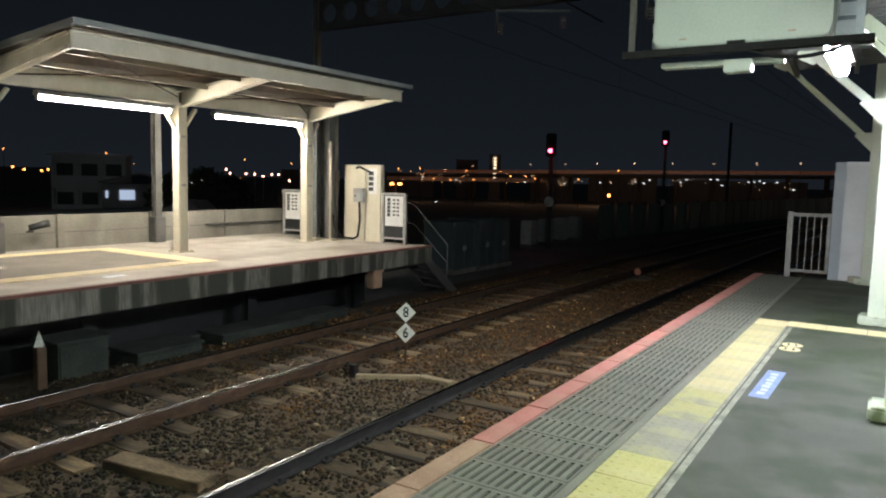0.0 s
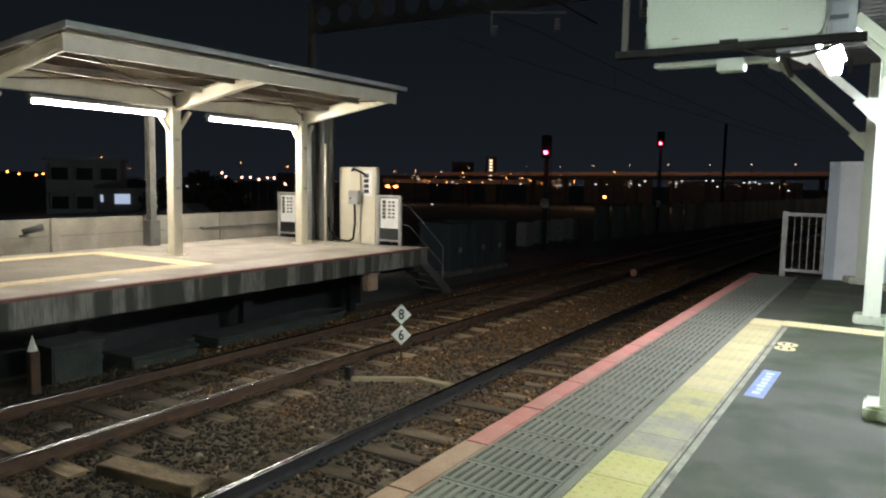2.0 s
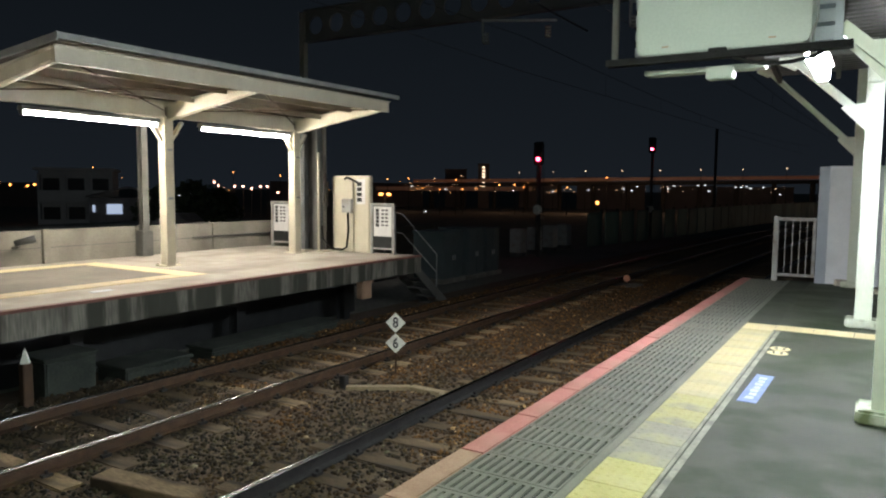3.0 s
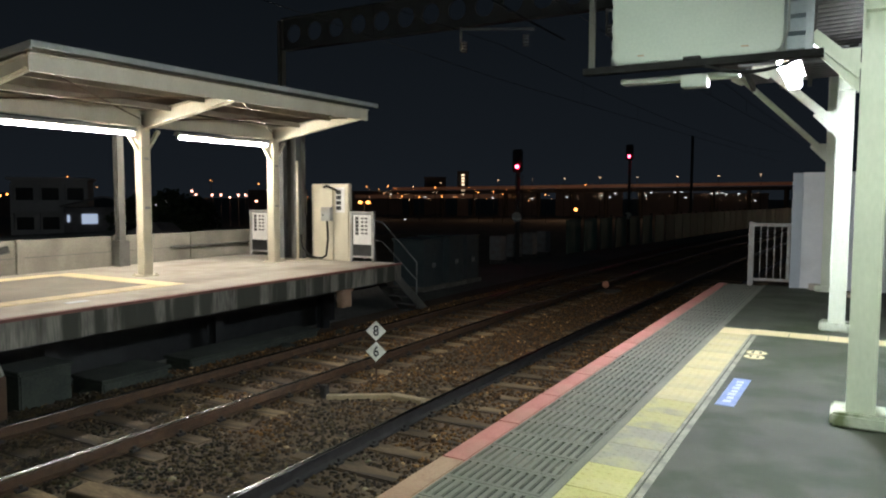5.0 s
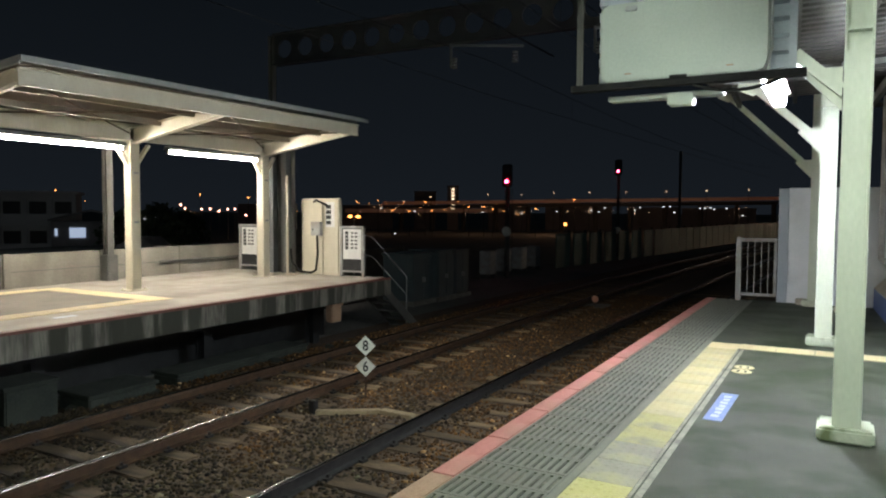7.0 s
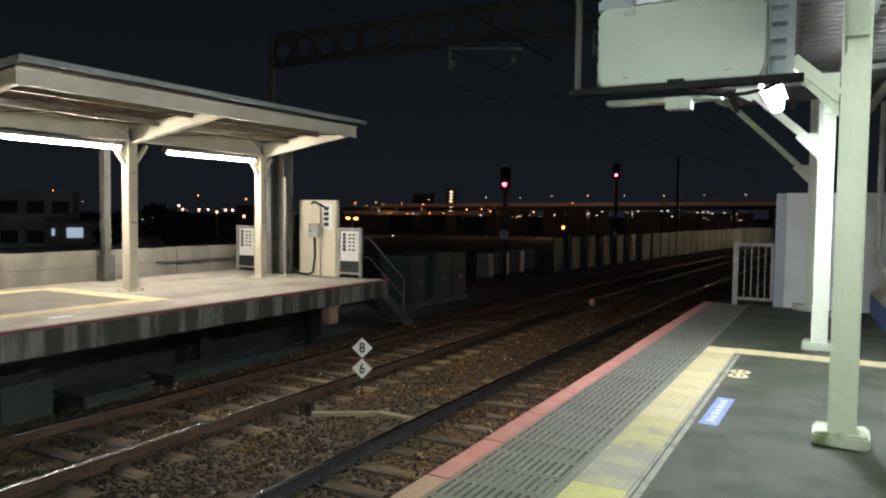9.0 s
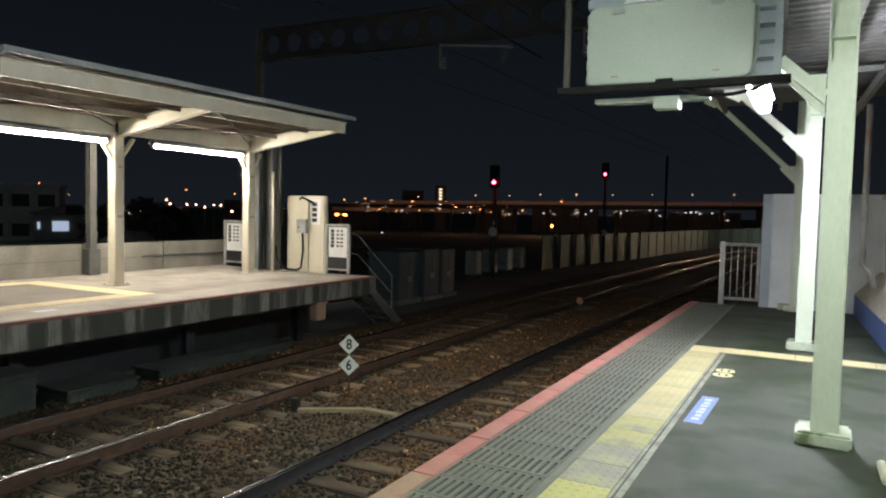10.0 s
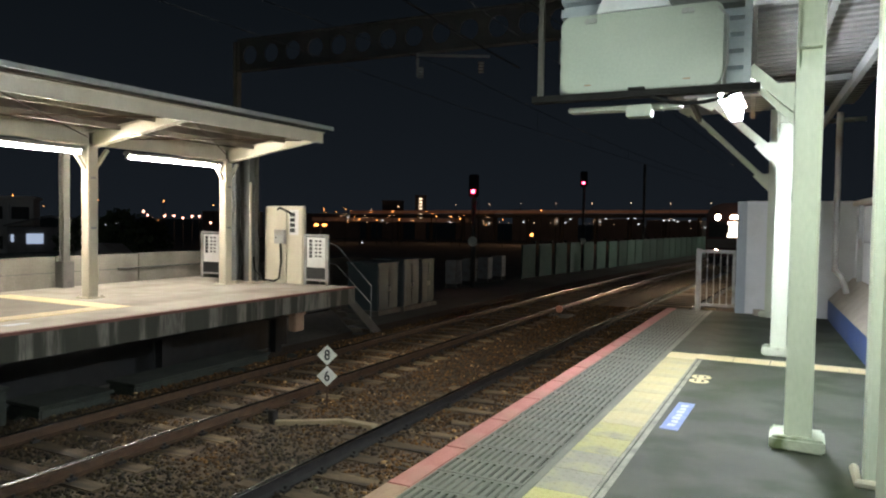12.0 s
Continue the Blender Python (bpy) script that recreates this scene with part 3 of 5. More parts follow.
while py < 10.9:
    bm = B()
    box(bm, -11.62, -11.42, py + 0.006, py + 1.994, LEFT_Z - 0.02, 0.74)
    w = part("panel", bm, CONCRETE, parapet, bevel=0.01)
    bm = B()
    box(bm, -11.425, -11.413, py + 0.006, py + 1.994, 0.40, 0.415)
    part("joint", bm, DARK_POST, parapet)
    bm = B()
    box(bm, -11.43, -11.36, py - 0.07, py + 0.07, LEFT_Z, 0.76)
    part("pilaster", bm, CONCRETE, parapet, bevel=0.012)
    py += 2.0
bm = B()
box(bm, -11.62, -11.42, 12.006, 14.2, LEFT_Z - 0.02, 0.74)
part("panel", bm, CONCRETE, parapet, bevel=0.01)
bm = B()
rod(bm, (-11.36, 11.4, 0.42), (-11.36, 13.9, 0.42), 0.02, 8)
part("hand_rail", bm, DARK_POST, parapet, "thin dark rail on the wall")
for y in (6.75, 10.05):
    p = thing("back_post", "grey steel post standing against the parapet", "post", "back posts", at=(-11.28, y, LEFT_Z))
    bm = B()
    i_post(bm, 0, 0, 0.0, 3.05, 0.15, 0.15)
    part("shaft", bm, DARK_POST, p)
    bm = B()
    box(bm, -0.13, 0.13, -0.13, 0.13, -0.002, 0.55)
    part("plinth", bm, DARK_POST, p, "dark rough plinth", bevel=0.015)
sp = thing("wall_spotlight", "small dark lamp on an arm on the parapet", "spotlight", at=(-11.35, 7.35, 0.45))
bm = B()
rod(bm, (0, 0, 0), (0.16, 0.05, 0.02), 0.025)
part("arm", bm, DARK_POST, sp)
bm = B()
rod(bm, (0.12, -0.02, 0.08), (0.22, 0.30, 0.16), 0.055, 10, 0.075)
part("head", bm, BLACK, sp, smooth=True)

# tactile strips on the far platform
def tactile_mesh(w, l, mat, nx=5, ny=5):
    bm = B()
    box(bm, -w / 2 + 0.003, w / 2 - 0.003, -l / 2 + 0.003, l / 2 - 0.003, -0.012, 0.0)
    for i in range(nx):
        for j in range(ny):
            x, y = (i + 0.5) / nx * w - w / 2, (j + 0.5) / ny * l - l / 2
            a = [bm.verts.new((x + 0.017 * math.cos(q), y + 0.017 * math.sin(q), 0.0002)) for q in (0, 1.047, 2.094, 3.142, 4.189, 5.236)]
            b = [bm.verts.new((x + 0.010 * math.cos(q), y + 0.010 * math.sin(q), 0.003)) for q in (0, 1.047, 2.094, 3.142, 4.189, 5.236)]
            for q in range(6):
                bm.faces.new((a[q], a[(q + 1) % 6], b[(q + 1) % 6], b[q]))
            bm.faces.new(b)
    me = finish(bm)
    me.materials.append(mat)
    return me


def lay(name, me, parent, x, y, z, rz=0):
    o = new(name, me)
    o.parent = parent
    o.location, o.rotation_euler = (x, y, z), (0, 0, radians(rz))
    return o


def cream_worn():
    return surface("worn_cream_tactile", (0.45, 0.36, 0.20), (0.66, 0.55, 0.33), 0.6, scale=3, fine=60, bump=0.1, stain=(0.36, 0.31, 0.24), stain_amount=0.7, stain_scale=2.0, vary=0.08)


far_tile, far_line = tactile_mesh(0.4, 0.4, CREAM_TACTILE, 4, 4), tactile_mesh(0.4, 0.4, cream_worn(), 4, 4)
for i in range(8):
    lay("tactile_tile", far_tile, far_platform, -7.85 - i * 0.4, 8.45, LEFT_Z + 0.008)
for i in range(24):
    lay("tactile_tile", far_line, far_platform, -7.85, 8.05 - i * 0.4, LEFT_Z + 0.008)
for i in range(16):
    lay("tactile_tile", far_tile, far_platform, -10.75, 8.05 - i * 0.4, LEFT_Z + 0.008)

# underside of the far platform
# supports and girder are coloured black so they sink into the slab's shade
for y in (3.2, 6.3, 9.4, 12.4):
    p = thing("platform_support", "steel support under the far platform edge, blackened for shade", "support", "platform supports", at=(-7.75, y, -1.30))
    bm = B()
    i_post(bm, 0, 0, -0.02, 1.0, 0.2, 0.2)
    part("leg", bm, BLACK, p)
    bm = B()
    beam(bm, (-1.2, 0, 0.92), (0.45, 0, 0.92), 0.12, 0.14)
    part("cross_beam", bm, BLACK, p)
bm = B()
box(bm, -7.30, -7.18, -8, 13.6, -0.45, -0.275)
part("edge_girder", bm, BLACK, far_platform, "steel girder under the slab edge, blackened for shade")


def under_block(name, label, category, x0, x1, y0, y1, z0, z1, mat):
    t = thing(name, label, category, at=((x0 + x1) / 2, (y0 + y1) / 2, z0))
    bm = B()
    box(bm, (x0 - x1) / 2, (x1 - x0) / 2, (y0 - y1) / 2, (y1 - y0) / 2, 0, z1 - z0)
    part("body", bm, mat, t, bevel=0.02)
    bm = B()
    box(bm, (x0 - x1) / 2 - 0.03, (x1 - x0) / 2 + 0.03, (y0 - y1) / 2 - 0.03, (y1 - y0) / 2 + 0.03, z1 - z0 + 0.002, z1 - z0 + 0.05)
    part("lid", bm, mat, t, bevel=0.01)
    return t


under_block("cable_box", "grey concrete cable box under the far platform, darkened for shade", "box", -7.55, -6.95, 5.45, 6.15, -1.26, -0.70, MOSS_AND_SHADE)
under_block("cable_pit", "low concrete pit cover beside the far track, darkened for shade", "pit cover", -7.5, -6.8, 6.5, 7.6, -1.26, -1.02, MOSS_AND_SHADE)
under_block("cable_pit", "long low concrete duct cover beside the far track, darkened for shade", "pit cover", -7.5, -6.9, 8.1, 11.2, -1.26, -1.05, MOSS_AND_SHADE)
under_block("junction_box", "small tan box under the slab edge", "box", -6.88, -6.70, 11.75, 12.05, -0.66, -0.34, TAN_EDGE)
st = thing("marker_stake", "short concrete stake with a pointed white top", "marker post", at=(-6.85, 5.15, -1.24))
bm = B()
box(bm, -0.06, 0.06, -0.06, 0.06, -0.02, 0.62)
part("shaft", bm, RUST, st, bevel=0.01)
bm = B()
rod(bm, (0, 0, 0.62), (0, 0, 0.82), 0.07, 4, 0.005)
part("tip", bm, SIGN_WHITE, st, "pale pointed top")
rng = random.Random(4)
for i in range(9):
    r_ = rng.uniform(0.12, 0.26)
    t = thing("concrete_rubble", "lump of mossy broken concrete beside the far track", "rubble", "rubble under the platform", at=(rng.uniform(-7.3, -6.75), 5.8 + i * 0.85 + rng.uniform(-0.2, 0.2), -1.22))
    bm = B()
    bmesh.ops.create_icosphere(bm, subdivisions=2, radius=r_)
    for v in bm.verts:
        v.co += Vector((rng.uniform(-1, 1), rng.uniform(-1, 1), rng.uniform(-1, 1))) * r_ * 0.2
        v.co.z *= 0.6
        v.co.z = max(v.co.z, -0.03)
    part("lump", bm, MOSS_AND_SHADE, t)

# ---- end of the far platform ----
pn = thing("service_panel", "cream steel service cabinet with a grey switch box", "cabinet", at=(-8.40, 13.45, LEFT_Z))
bm = B()
box(bm, -0.56, 0.56, 0.0, 0.14, -0.002, 1.78)
part("body", bm, CREAM, pn, bevel=0.025)
bm = B()
box(bm, 0.02, 0.12, -0.05, -0.002, 0.02, 1.70)
part("cover_strip", bm, CREAM, pn, bevel=0.008)
bm = B()
box(bm, -0.14, 0.14, -0.16, -0.052, 0.92, 1.24)
sw = part("switch_box", bm, GREY_STEEL, pn, "grey switch box", bevel=0.012)
bm = B()
rod(bm, (-0.07, -0.18, 1.06), (-0.07, -0.158, 1.06), 0.018, 10)
part("knob", bm, BLACK, sw)
bm = B()
for i in range(4):
    box(bm, 0.20, 0.34, -0.012, -0.003, 1.18 + i * 0.12, 1.27 + i * 0.12)
part("notice", bm, BLACK, pn, "small dark notice plates")
bm = B()
box(bm, 0.18, 0.44, -0.006, -0.002, 1.12, 1.70)
part("notice_sheet", bm, PAPER, pn)
bm = B()
tube_path(bm, [(-0.15, -0.02, 1.70), (-0.05, -0.06, 1.74), (0.15, -0.05, 1.66), (0.24, -0.03, 1.62)], 0.025)
part("wiring", bm, CABLE, pn)
bm = B()
tube_path(bm, [(0.0, -0.10, 0.93), (0.02, -0.10, 0.5), (-0.02, -0.12, 0.12), (-0.12, -0.16, 0.06), (-0.4, -0.2, 0.08), (-0.62, -0.24, 0.3), (-0.66, -0.24, 0.6)], 0.026)
part("hose", bm, CABLE, pn, "thick black cable")

ms = thing("end_post", "stout grey steel H-section post at the platform end", "post", at=(-9.20, 13.18, LEFT_Z))
for x in (-0.30, 0.09):
    bm = B()
    box(bm, x - 0.075, x + 0.075, -0.16, -0.14, -0.002, 3.05)
    box(bm, x - 0.015, x + 0.015, -0.139, 0.139, -0.002, 3.05)
    box(bm, x - 0.075, x + 0.075, 0.14, 0.16, -0.002, 3.05)
    part("shaft", bm, DULL_STEEL, ms)
bm = B()
box(bm, -0.22, 0.0, -0.02, 0.02, 0.0, 3.0)
box(bm, 0.17, 0.27, 0.02, 0.05, 0.0, 3.0)
part("web_plate", bm, DARK_POST, ms, "dark plate between the legs")
bm = B()
rod(bm, (0.215, -0.17, 0.0), (0.215, -0.17, 2.3), 0.028, 10)
part("conduit", bm, CREAM, ms, "pale conduit pipe", smooth=True)
bm = B()
box(bm, -0.40, 0.36, -0.26, 0.26, -0.002, 0.04)
part("base_plate", bm, CREAM, ms)


def notice_board(x, y, rz, label):
    t = thing("notice_board", label, "notice board", "notice boards", at=(x, y, LEFT_Z))
    t.rotation_euler = (0, 0, radians(rz))
    bm = B()
    for e in (-1, 1):
        box(bm, e * 0.30 - 0.03, e * 0.30 + 0.03, -0.03, 0.03, -0.002, 1.10)
    box(bm, -0.33, 0.33, -0.03, 0.03, 1.10, 1.15)
    box(bm, -0.27, 0.27, -0.025, 0.025, 0.10, 0.14)
    part("frame", bm, GATE_PAINT, t)
    bm = B()
    box(bm, -0.27, 0.27, -0.004, 0.02, 0.14, 1.10)
    part("backing", bm, BLACK, t)
    bm = B()
    box(bm, -0.25, 0.25, -0.012, -0.0045, 0.40, 1.08)
    sh = part("sheet", bm, PAPER, t, "white timetable sheet")
    bm = B()
    for i in range(5):
        box(bm, -0.19, -0.10, -0.016, -0.0125, 0.62 + i * 0.085, 0.69 + i * 0.085)
        for c in (0.0, 0.11):
            box(bm, c - 0.03, c + 0.04, -0.016, -0.0125, 0.635 + i * 0.085, 0.675 + i * 0.085)
    tagged(part("print_bars", bm, SIGN_BLACK, sh), kind="stuff")
    return t


notice_board(-7.50, 13.50, 0, "white timetable board in a grey frame beside the cabinet")
notice_board(-10.75, 13.6, 0, "white timetable board in a grey frame beside the shed post")

rl = thing("stair_rail", "thin grey handrail going down the platform-end steps", "handrail", at=(0, 0, 0))
for x in (-7.30,):
    bm = B()
    tube_path(bm, [(x, 13.70, LEFT_Z - 0.004), (x, 13.70, 1.05), (x, 14.0, 1.0), (x, 15.5, -0.05), (x, 15.5, -1.3)], 0.014)
    tube_path(bm, [(x, 13.70, 0.6), (x, 14.0, 0.55), (x, 15.5, -0.5)], 0.011)
    part("rail", bm, GATE_PAINT, rl)
stp = thing("platform_steps", "dark steel steps down from the platform end", "steps", at=(0, 0, 0))
for i in range(6):
    bm = B()
    box(bm, -7.6, -6.97, 13.78 + i * 0.27, 14.05 + i * 0.27, LEFT_Z - 0.22 * (i + 1) - 0.03, LEFT_Z - 0.22 * (i + 1))
    part("tread", bm, DARK_POST, stp)
for x in (-7.6, -6.97):
    bm = B()
    beam(bm, (x, 13.74, LEFT_Z - 0.12), (x, 15.5, -1.31), 0.04, 0.2)
    part("stringer", bm, DARK_POST, stp)

# ---- near platform: pieces of the paving ----


def slot_tile_mesh(w, l):
    """A rubber tile with raised bars left between ten long slots."""
    bm = B()
    box(bm, -w / 2 + 0.002, w / 2 - 0.002, -l / 2 + 0.002, l / 2 - 0.002, -0.016, -0.012)
    n, sw_ = 11, 0.024
    xs = [-w / 2 + 0.002]
    for i in range(n):
        c = -w / 2 + (i + 0.5) * w / n
        xs += [c - sw_ / 2, c + sw_ / 2]
    xs.append(w / 2 - 0.002)
    for i in range(0, len(xs), 2):
        box(bm, xs[i], xs[i + 1], -l / 2 + 0.032, l / 2 - 0.032, -0.0118, 0.0)
    for e in (-1, 1):
        y0, y1 = sorted((e * (l / 2 - 0.032), e * (l / 2 - 0.003)))
        box(bm, -w / 2 + 0.002, w / 2 - 0.002, y0, y1, -0.0118, 0.0)
    me = finish(bm)
    me.materials.append(SLOT_TILE)
    # the slot floor is darker than the bars
    me.materials.append(DULL_DARK)
    for p in me.polygons:
        if p.index < 6:
            p.material_index = 1
    return me


slot = slot_tile_mesh(0.585, 0.3)
y = -7.65
while y < NEAR_END - 0.2:
    lay("slotted_tile", slot, near_platform, 0.457, y, random.uniform(-0.0015, 0.0015), random.uniform(-0.15, 0.15))
    y += 0.3
bm = B()
box(bm, -0.165 / 2, 0.165 / 2, -0.398, 0.398, -0.06, 0.004)
edge = finish(bm, 0.008)
edge.materials.append(RED_EDGE)
edge_tan = edge.copy()
edge_tan.materials.clear()
edge_tan.materials.append(TAN_EDGE)
y = -7.45
while y < NEAR_END - 0.3:
    lay("edge_block", edge_tan if y < 4.4 else edge, near_platform, 0.0805, y, random.uniform(-0.001, 0.001), random.uniform(-0.1, 0.1))
    y += 0.8
fresh, worn, grey, pale, cream = (tactile_mesh(0.34, 0.4, m_) for m_ in (YELLOW, YELLOW_WORN, YELLOW_GREY, YELLOW_PALE, CREAM_TACTILE))
y, i = -7.68, 0
while y < 9.75:
    me = fresh if y < 4.4 else grey if y < 5.15 else worn if y < 6.3 else pale if y < 9.3 else cream
    lay("tactile_tile", me, near_platform, 0.978, y, random.uniform(-0.001, 0.001), random.uniform(-0.2, 0.2))
    y += 0.4
for i in range(5):
    lay("tactile_tile", cream, near_platform, 1.35 + i * 0.4, 9.55, 0.004, 90)

# stickers on the paving
sk = thing("floor_sticker", "blue floor sticker with white lettering, scuffed", "floor sticker", at=(1.345, 6.63, 0.004))
sk.rotation_euler = (0, 0, radians(-1))
bm = B()
box(bm, -0.07, 0.07, -0.46, 0.46, -0.004, 0.0)
part("sheet", bm, STICKER_BLUE, sk)
bm = B()
for i in range(7):
    y = -0.33 + i * 0.11
    box(bm, -0.03 + 0.01 * (i % 2), 0.03, y - 0.038, y + 0.038, 0.0005, 0.002)
part("lettering_bars", bm, STICKER_WHITE, sk)
sk = thing("footprint_marker", "round pale yellow standing-place marker on the paving", "floor marker", at=(1.335, 8.2, 0.004))
for dx, dy in ((-0.0, 0.11), (0.0, -0.11)):
    bm = B()
    bmesh.ops.create_cone(bm, cap_ends=True, segments=16, radius1=0.085, radius2=0.085, depth=0.004, matrix=Matrix.Translation((dx, dy, 0)) @ Matrix.Diagonal((1.15, 1.15, 1, 1)))
    fp = part("footprint", bm, CREAM_TACTILE, sk)
    bm = B()
    for e in (-0.035, 0.035):
        box(bm, dx + e - 0.012, dx + e + 0.012, dy - 0.04, dy + 0.04, 0.0025, 0.0035)
    tagged(part("mark", bm, ASPHALT, fp), kind="stuff")

fs = thing("floor_sticker", "small worn white sticker on the far platform paving", "floor sticker", at=(-7.25, 6.45, LEFT_Z + 0.004))
bm = B()
box(bm, -0.07, 0.07, -0.16, 0.16, -0.004, 0.0)
part("sheet", bm, STICKER_WHITE, fs)

# ---- near canopy ----


def line_x(y, at0):
    """The canopy's rows stand a little askew to the platform edge."""
    return at0 - 0.055 * (y - 6.2)


canopy = thing("platform_canopy", "pale green steel platform canopy with corrugated sheet roof", "canopy", at=(0, 0, 0))
for y in (-1.8, 2.2, 6.2, 10.2, 14.2):
    x = line_x(y, 2.235)
    bm = B()
    i_post(bm, x, y, 0.09, 3.80 if y > 14 else 3.30, 0.20, 0.18, 0.016)
    post = part("post", bm, PALE_GREEN, canopy)
    bm = B()
    box(bm, x - 0.073, x + 0.073, y - 0.098, y - 0.085, 0.09, 2.72)
    part("cover_plate", bm, PALE_GREEN, post)
    bm = B()
    box(bm, x - 0.073, x + 0.073, y - 0.098, y - 0.01, 2.86, 2.875)
    part("stiffener", bm, PALE_GREEN, post)
    bm = B()
    box(bm, x - 0.185, x + 0.175, y - 0.17, y + 0.17, -0.002, 0.10)
    part("footing", bm, FOOTING, post, "painted concrete footing", bevel=0.018)
    bm = B()
    up, out = (0.50, 1.75) if y > 14 else (0.0, 1.2)
    beam(bm, (x, y, 3.36 + up), (x - out, y, 3.34 + up), 0.16, 0.02)
    beam(bm, (x, y, 3.24 + up), (x - out, y, 3.24 + up), 0.16, 0.02)
    beam(bm, (x, y, 3.30 + up), (x - out, y, 3.29 + up), 0.02, 0.11)
    part("roof_arm", bm, DULL_STEEL, canopy)
    bm = B()
    beam(bm, (x + 0.10, y, 3.36), (3.15, y, 3.40), 0.07, 0.07)
    part("roof_arm", bm, DULL_STEEL, canopy)
    reach, rise = (1.42, 1.40) if y > 14 else (0.30, 0.278) if y == 6.2 else (0.82, 0.76)
    foot = 2.30 if y > 14 else 2.42
    bm = B()
    beam(bm, (x - 0.10, y, foot), (x - 0.10 - reach, y, foot + rise), 0.12, 0.016)
    beam(bm, (x - 0.10, y, foot + 0.055), (x - 0.10 - reach, y, foot + rise + 0.055), 0.016, 0.085)
    part("brace", bm, PALE_GREEN, canopy, "diagonal knee brace")
    bm = B()
    prism(bm, [(x - 0.095, foot - 0.10), (x - 0.095, foot + 0.21), (x - 0.30, foot + 0.21), (x - 0.345, foot + 0.165)], y - 0.012, y + 0.012)
    part("gusset", bm, PALE_GREEN, canopy)
    bm = B()
    xe, ze = x - 0.10 - reach, foot + rise
    if y == 6.2:  # this brace stops at the monitor's frame
        box(bm, xe - 0.02, xe, y - 0.06, y + 0.06, ze - 0.04, ze + 0.12)
    else:
        prism(bm, [(xe + 0.26, ze + 0.05), (xe - 0.12, ze + 0.05), (xe - 0.12, ze - 0.03), (xe + 0.06, ze - 0.12)], y - 0.012, y + 0.012)
    part("gusset", bm, PALE_GREEN, canopy)
for px, pz in ((1.02, 3.40), (1.45, 3.41), (1.85, 3.42), (2.45, 3.44), (3.0, 3.46)):
    bm = B()
    beam(bm, (line_x(-6, px), -6, pz), (line_x(13.4, px), 13.4, pz), 0.06, 0.09)
    part("purlin", bm, DARK_POST, canopy)
bm = B()
ribbed(bm, -6.2, 13.2, 0.20, 0.03, lambda y: ((0.95 - 0.055 * (y - 6.2), 3.455), (3.3 - 0.055 * (y - 6.2), 3.52)))
part("roof_sheet", bm, PALE_SHEET, canopy, "grey corrugated sheet roof seen from below")
bm = B()
ribbed(bm, 13.5, 14.9, 0.20, 0.03, lambda y: ((0.0, 3.89), (2.9, 3.95)))
part("roof_sheet", bm, PALE_SHEET, canopy, "raised end bay of the sheet roof")
bm = B()
beam(bm, (line_x(-6, 2.95), -6, 3.34), (line_x(15, 2.95), 15, 3.34), 0.06, 0.12)
part("eaves_beam", bm, DULL_STEEL, canopy)
for y in (-2.4, 5.62, 13.6):
    x = line_x(y, 2.675)
    bm = B()
    i_post(bm, x, y, -0.002, 3.25, 0.20, 0.20, 0.016)
    bp = part("back_post", bm, PALE_GREEN, canopy)
    bm = B()
    box(bm, x - 0.083, x + 0.083, y - 0.0995, y - 0.088, 0.002, 3.2)
    part("cover_plate", bm, PALE_GREEN, bp)
    bm = B()
    tube_path(bm, [(x + 0.2, y - 0.16, 0.03), (x - 0.14, y - 0.16, 0.03), (x - 0.14, y + 0.16, 0.03)], 0.03)
    part("kerb_frame", bm, CREAM, bp)

for y, z in ((-4.2, 2.74), (-0.8, 2.74), (3.9, 3.02), (8.0, 2.77)):
    t = tube_lamp("bright greenish-white fluorescent lamp under the canopy", line_x(y, 1.67), y - 0.6, y + 0.6, z, 0.036, TUBE_COOL if y > 5 else TUBE_NEAR if y > 1 else TUBE_GREEN, CREAM, "canopy_lamp", "canopy lamps", diffuser=True)
    bm = B()
    for e in (-0.4, 0.4):
        rod(bm, (0, e, 0.16), (0, e, 3.40 - z), 0.012, 6)
    part("hanger", bm, GREY_STEEL, t)

# ---- monitor housing hanging over the platform ----
mon = thing("monitor_housing", "pale green platform monitor housing hung in a dark steel frame", "monitor housing", at=(1.06, 6.0, 2.62))
bm = B()
w, h, r = 0.605, 0.60, 0.07
pts = []
for cx, cz, a0 in ((w - r, r, -90), (w - r, h - r, 0), (-w + r, h - r, 90), (-w + r, r, 180)):
    for i in range(5):
        q = radians(a0 + i * 22.5)
        pts.append((cx + r * math.cos(q), cz + r * math.sin(q)))
prism(bm, pts, 0.0, 0.34)
part("case", bm, HOUSING, mon, bevel=0.008)
for x in (-0.36, 0.36):
    bm = B()
    box(bm, x - 0.045, x + 0.045, -0.03, -0.002, 0.53, 0.565)
    part("latch", bm, GREY_STEEL, mon, bevel=0.004)
for x in (-0.38, 0.36):
    bm = B()
    box(bm, x - 0.025, x + 0.025, -0.005, -0.001, 0.05, 0.06)
    part("label_plate", bm, TAN_EDGE, mon)
bm = B()
beam(bm, (-0.83, 0.02, -0.035), (0.86, 0.02, -0.035), 0.10, 0.05)
box(bm, -0.06, 0.06, -0.04, 0.02, -0.012, 0.012)
part("lower_rail", bm, CABLE, mon, "black lower rail")
for x, mat_, ww in ((-0.80, DARK_POST, 0.04), (0.765, BLUE_GREY, 0.05)):
    bm = B()
    box(bm, x - ww / 2, x + ww / 2, 0.08, 0.12, -0.01, 0.82)
    part("side_post", bm, mat_, mon)
bm = B()
rows = []
